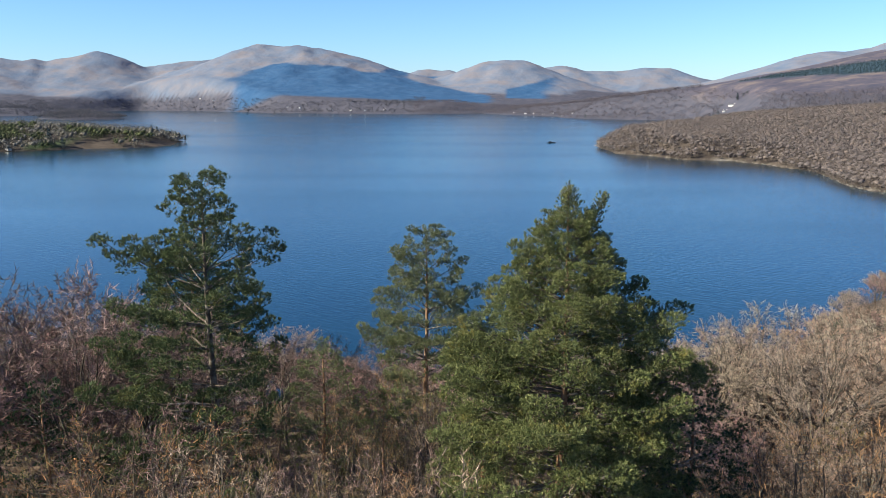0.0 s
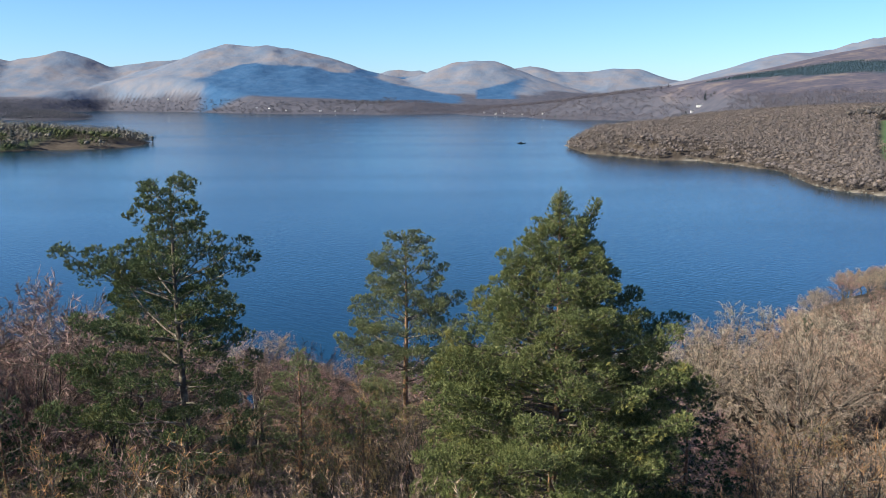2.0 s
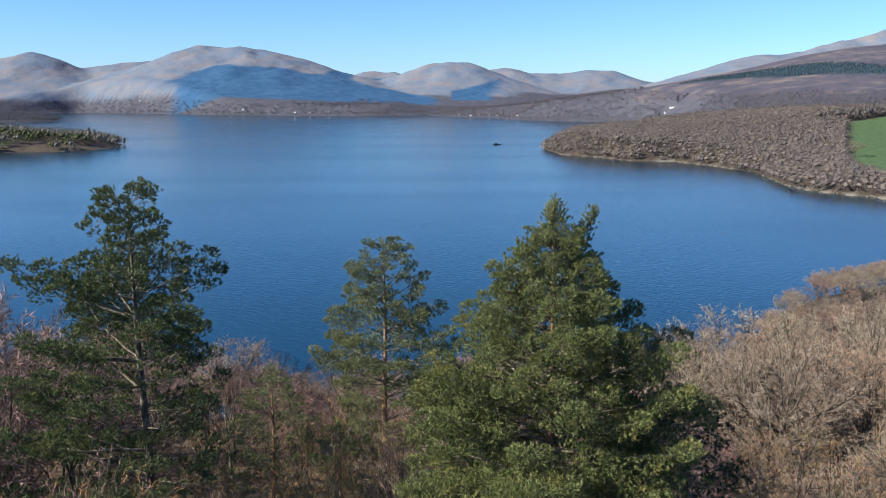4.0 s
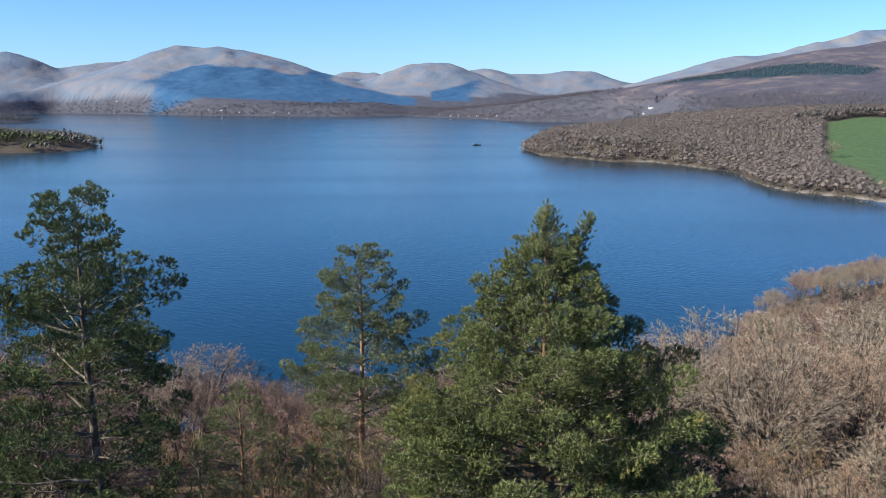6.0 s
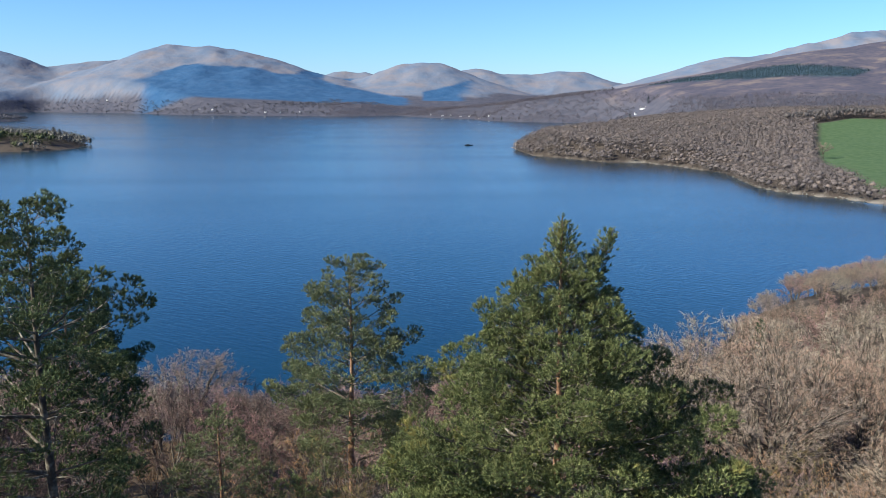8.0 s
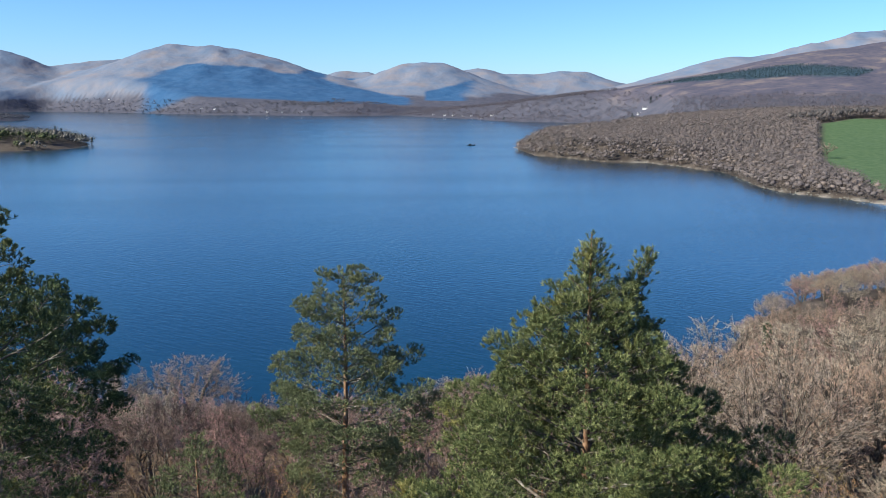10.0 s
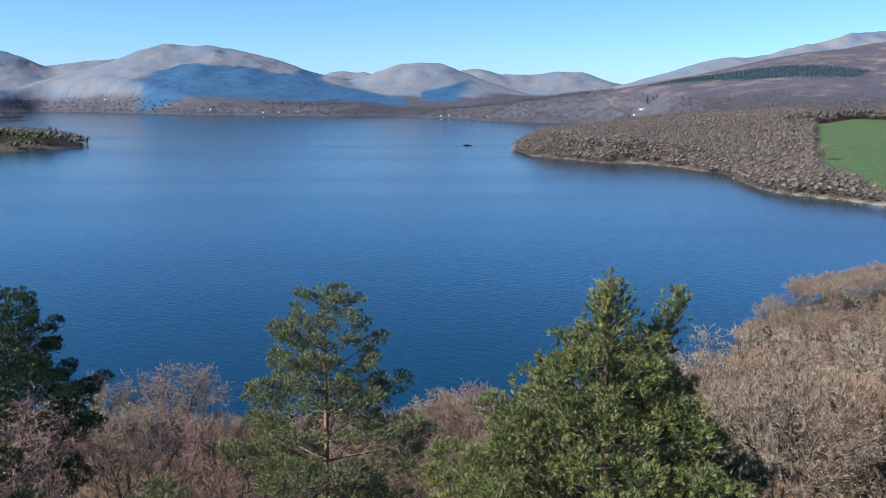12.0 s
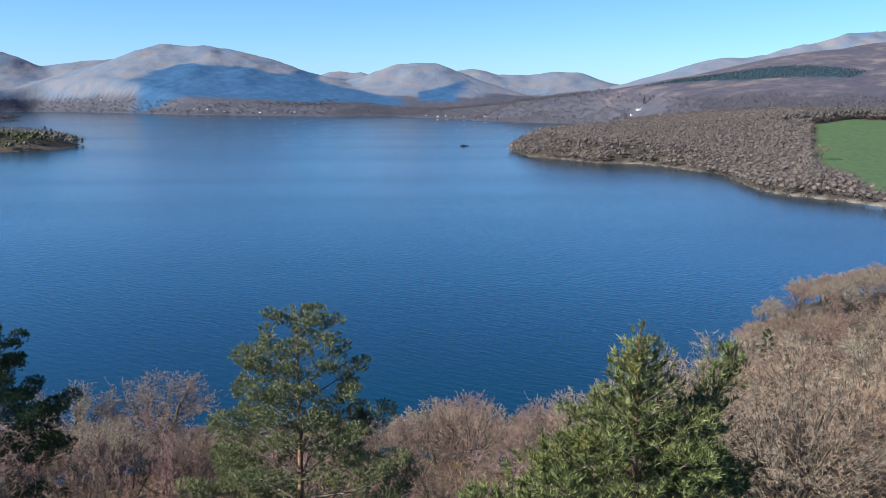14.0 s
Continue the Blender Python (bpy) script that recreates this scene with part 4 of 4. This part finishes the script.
far_wood("island_evergreens", spots[olive], 46, 1.4, OLIVE_TWIG, "dark olive evergreen trees on the low island", "woodland", rs)
spots = scatter(3000, (-1620, -1240, 2390, 2700), lambda x, y: inside_by(ISLET, x, y) > 0, 11, rs, (12, 20), (0.8, 1.2))
far_wood("islet_wood", spots, 24, 2.0, HAZY_WEST_TWIG, "dark wood on the far islet", "woodland", rs, core=0.35)


# ---------------------------------------------------------------- undergrowth
def undergrowth():
    rs = np.random.RandomState(12)
    r, a = 125 * np.sqrt(rs.uniform(0.01, 1, 9000)), np.radians(rs.uniform(-42, 34, 9000))
    x, y = r * np.sin(a), r * np.cos(a)
    keep = inside_by(WOOD, x, y) > 3
    x, y, r = x[keep], y[keep], r[keep]
    z = land_height(x, y)[0]
    n, k = len(x), 8
    foot = np.stack([x, y, z], -1)[:, None] + rs.normal(size=(n, k, 3)) * [0.25, 0.25, 0.03]
    up = unit(rs.normal(size=(n, k, 3)) * [0.55, 0.55, 0.2] + [0, 0, 1.0])
    tip = foot + up * rs.uniform(0.3, 0.9, (n, 1, 1)) * rs.uniform(0.6, 1.1, (n, k, 1))
    side = unit(np.cross(up, rs.normal(size=(n, k, 3)))) * 0.018 * (1 + r[:, None, None] / 120)
    verts = np.stack([foot - side, foot + side, tip], 2).reshape(-1, 3)
    me = mesh_from("undergrowth", verts, [np.arange(len(verts)).reshape(-1, 3)], BRACKEN)
    return tagged(new("undergrowth", me), "dry brown bracken and brambles under the trees", "undergrowth", kind="stuff")


undergrowth()


# ---------------------------------------------------------------- buildings, boat and single trees far off
def plain_material(name, colour, roughness=0.7, vary=0.15):
    m, nt, b = node_material(name, roughness, 0.3)
    f = noise_tex(nt, 1.5, 5)
    dark = tuple(c * (1 - vary) for c in colour)
    nt.links.new(ramp(nt, f, [(0.3, dark), (0.7, colour)]), b.inputs["Base Color"])
    return m


HARL = plain_material("white_harling", (0.78, 0.76, 0.72))
SLATE = plain_material("slate", (0.10, 0.10, 0.115), 0.6, 0.3)
GLASS = plain_material("dark_window", (0.02, 0.025, 0.03), 0.15, 0.1)
HULL = plain_material("dark_hull", (0.03, 0.03, 0.035), 0.5)
ROCK = plain_material("shore_rock", (0.20, 0.185, 0.16), 0.9, 0.4)


def box_mesh(name, x0, x1, y0, y1, z0, z1, material):
    bm = bmesh.new()
    bmesh.ops.create_cube(bm, size=1)
    for v in bm.verts:
        v.co = Vector(((x0 + x1) / 2 + v.co.x * (x1 - x0), (y0 + y1) / 2 + v.co.y * (y1 - y0), (z0 + z1) / 2 + v.co.z * (z1 - z0)))
    me = bpy.data.meshes.new(name)
    bm.to_mesh(me)
    bm.free()
    me.materials.append(material)
    return me


def cottage(w, d, h, pitch, name="cottage"):
    """A white cottage with its long side along x; foot at the origin."""
    ob = new(name)
    wall = [(-w / 2, -d / 2, -1), (w / 2, -d / 2, -1), (w / 2, d / 2, -1), (-w / 2, d / 2, -1), (-w / 2, -d / 2, h), (w / 2, -d / 2, h), (w / 2, d / 2, h), (-w / 2, d / 2, h),
            (-w / 2, 0, h + pitch), (w / 2, 0, h + pitch)]
    part("wall", mesh_from("wall", wall, [[(0, 1, 5, 4), (1, 2, 6, 5), (2, 3, 7, 6), (3, 0, 4, 7)], [(4, 8, 7), (5, 6, 9)]], HARL), ob)
    o, t = 0.4, 0.22
    e, k = d / 2 + o, pitch * (1 + 2 * o / d)
    roof = [(sx * (w / 2 + o), y, z + dz) for sx in (-1, 1) for dz in (0, t) for y, z in ((-e, h + pitch - k + 0.06), (0, h + pitch + 0.06), (e, h + pitch - k + 0.06))]
    part("roof", mesh_from("roof", roof, [[(3, 4, 10, 9), (4, 5, 11, 10), (1, 0, 6, 7), (2, 1, 7, 8), (0, 3, 9, 6), (5, 2, 8, 11), (0, 1, 4, 3), (1, 2, 5, 4), (6, 9, 10, 7), (7, 10, 11, 8)]], SLATE), ob)
    for sx in (-1, 1):
        part("chimney", box_mesh("chimney", sx * (w / 2 - 0.6) - 0.4, sx * (w / 2 - 0.6) + 0.4, -0.5, 0.5, h + pitch - 0.5, h + pitch + 1.1, HARL), ob)
    n = max(3, int(w / 3.2))
    for i in range(n):
        x = (i + 0.5) / n * w - w / 2
        if i == n // 2:
            part("door", box_mesh("door", x - 0.45, x + 0.45, -d / 2 - 0.05, -d / 2 + 0.1, 0, 2.05, SLATE), ob)
        else:
            part("window", box_mesh("window", x - 0.5, x + 0.5, -d / 2 - 0.04, -d / 2 + 0.1, 1.0, 2.2, GLASS), ob)
    return ob


def site(x, y, turn=0):
    return pose(x, y, ground_z(x, y), 0, 0, turn)


farm = cottage(15, 7, 4.2, 2.8, "farmhouse")
farm.matrix_basis = site(511, 2255, -10)
tagged(farm, "white farmhouse with slate roof among dark trees", "house")
wing = cottage(10, 6, 2.8, 2.2)
wing.matrix_basis = site(493, 2246, 5)
tagged(wing, "low white cottage beside the farmhouse", "house", "shore cottages")
for n, (x, y) in enumerate(((-703, 1078), (-60, 3010), (-20, 2945), (10, 2920), (42, 2880), (70, 2850), (100, 2740), (130, 2690), (-560, 3240), (-640, 3255), (-700, 3270),
                            (-780, 3300), (-850, 3330), (-930, 3370), (-990, 3400), (-1500, 3760), (-1420, 3720))):
    tagged(copy_thing(wing, site(x, y, n * 37 % 60 - 30) @ Matrix.Scale(0.8, 4)), "small white cottage by the far shore", "house", "shore cottages")


def workboat():
    ob = new("workboat")
    L, B = 6.5, 1.7
    ring = [(-1, 0.75), (-0.5, 1), (0.2, 1), (0.7, 0.65), (1, 0.05), (0.7, -0.65), (0.2, -1), (-0.5, -1), (-1, -0.75)]
    verts = [(x * L, y * B * 0.8, -0.3) for x, y in ring] + [(x * L * 1.04, y * B, 0.95 + 0.35 * max(x, 0)) for x, y in ring]
    n = len(ring)
    faces = [(i, (i + 1) % n, n + (i + 1) % n, n + i) for i in range(n)]
    me = bpy.data.meshes.new("hull")
    me.from_pydata(verts, [], faces + [tuple(range(n, 2 * n))])
    me.materials.append(HULL)
    part("hull", me, ob)
    part("cabin", box_mesh("cabin", -3.2, 0.4, -1.0, 1.0, 0.9, 2.5, HULL), ob)
    part("mast", box_mesh("mast", -0.2, -0.05, -0.07, 0.07, 2.5, 4.4, HULL), ob)
    ob.matrix_basis = pose(31, 1314, 0, 0, 0, 8)
    return tagged(ob, "small dark workboat lying on the loch", "boat")


workboat()


def far_conifer(name, x, y, h, wide, label):
    ob = new(name)
    rs = np.random.RandomState(int(abs(x)) % 1000)
    ob.location = (x, y, ground_z(x, y))
    k = 500
    up = rs.uniform(0.02, 1, k) ** 0.8
    rad = wide / 2 * (1.03 - up) ** 0.75 * (0.75 + 0.25 * np.sin(up * 40)) * rs.uniform(0.7, 1.05, k)
    az = rs.uniform(0, 2 * np.pi, k)
    p = np.stack([rad * np.cos(az), rad * np.sin(az), h * (0.08 + 0.92 * up)], -1)
    out = np.stack([np.cos(az), np.sin(az), -0.35 + 0 * az], -1) * h * 0.07 * rs.uniform(0.6, 1.2, (k, 1))
    side = unit(np.cross(out, rs.normal(size=(k, 3)) * 0.3 + [0, 0, 1])) * h * 0.035
    verts = np.stack([p - side, p + side, p + out], 1).reshape(-1, 3)
    part("trunk", box_mesh("trunk", -0.3, 0.3, -0.3, 0.3, -0.5, h * 0.6, DARK_BARK), ob)
    part("crown", mesh_from("crown", verts, [np.arange(3 * k).reshape(-1, 3)], FAR_FIR), ob)
    return tagged(ob, label, "conifer", "dark conifers far off")


for x, y, h, wide in ((528, 2270, 20, 8), (478, 2255, 12, 11), (468, 2262, 10, 10), (541, 2262, 10, 9), (549, 2262, 9, 8), (160, 2560, 13, 9),
                      (-668, 1120, 24, 14), (-675, 1110, 12, 12), (-648, 1118, 13, 12), (-602, 1300, 18, 8), (-594, 1302, 16, 9), (-585, 1298, 13, 9), (-610, 1297, 12, 10)):
    far_conifer("conifer", x, y, h, wide, "dark evergreen conifer among bare trees")
bare_tree("field_oak", FAR_OAKS[0], 394, 900, 17, 30, "leafless tree at the edge of the green pasture", "oak tree", "bare oaks on the slope", 1.2)
pine("ivy_clad_tree", 82, 226, 17.5, ground_z(82, 226), [(0, 0.8), (0.3, 1.5), (0.6, 1.8), (0.85, 1.2), (1, 0.4)], 40, 15,
     "dark ivy-clad trunk in the bare wood", NEEDLE_DARK, tuft=(6, 0.4, 0.13), spacing=0.3)


def shore_rocks():
    rs = np.random.RandomState(3)
    line = [(304, 595), (297, 636), (270, 670), (259, 706), (263, 765), (269, 846), (251, 924), (223, 984), (177, 985), (147, 1041), (107, 1088), (92, 1200)]
    base = np.array([(1, 0, 0), (-1, 0, 0), (0, 1, 0), (0, -1, 0), (0, 0, 1), (0, 0, -1)], float)
    tri = np.array([(0, 2, 4), (2, 1, 4), (1, 3, 4), (3, 0, 4), (2, 0, 5), (1, 2, 5), (3, 1, 5), (0, 3, 5)])
    verts, faces = [], []
    for n in range(420):
        t = rs.uniform(0, 1) ** 1.4 * (len(line) - 1.001)
        i = int(t)
        x, y = np.array(line[i]) * (1 - t + i) + np.array(line[i + 1]) * (t - i) + rs.normal(0, 3.5, 2)
        z = max(land_height(np.array([x]), np.array([y]))[0][0], -0.4)
        size = rs.uniform(0.3, 1.1) * rs.uniform(0.6, 1.4, 3) * [1, 1, 0.6]
        faces.append(tri + 6 * n)
        verts.append(base * size * rs.uniform(0.7, 1.2, (6, 1)) + [x, y, z + 0.1])
    me = mesh_from("shore_rocks", np.concatenate(verts), [np.concatenate(faces)], ROCK)
    return tagged(new("shore_rocks", me), "pale boulders strewn along the shore", "rocks", kind="stuff")


shore_rocks()

STRIP = [(560, 2480), (690, 2360), (800, 2240), (1010, 2130), (1075, 2200), (980, 2350), (820, 2450), (680, 2510)]
rs = np.random.RandomState(9)
spots = scatter(9000, (550, 1080, 2120, 2520), lambda x, y: inside_by(STRIP, x, y) + 25 * fbm(x, y, 240, 5) > 2, 7, rs, (3, 4.5), (1.3, 1.7))
far_wood("conifer_plantation", spots, 14, 1.5, FAR_FIR, "dark conifer plantation on the moor", "woodland", rs, True)
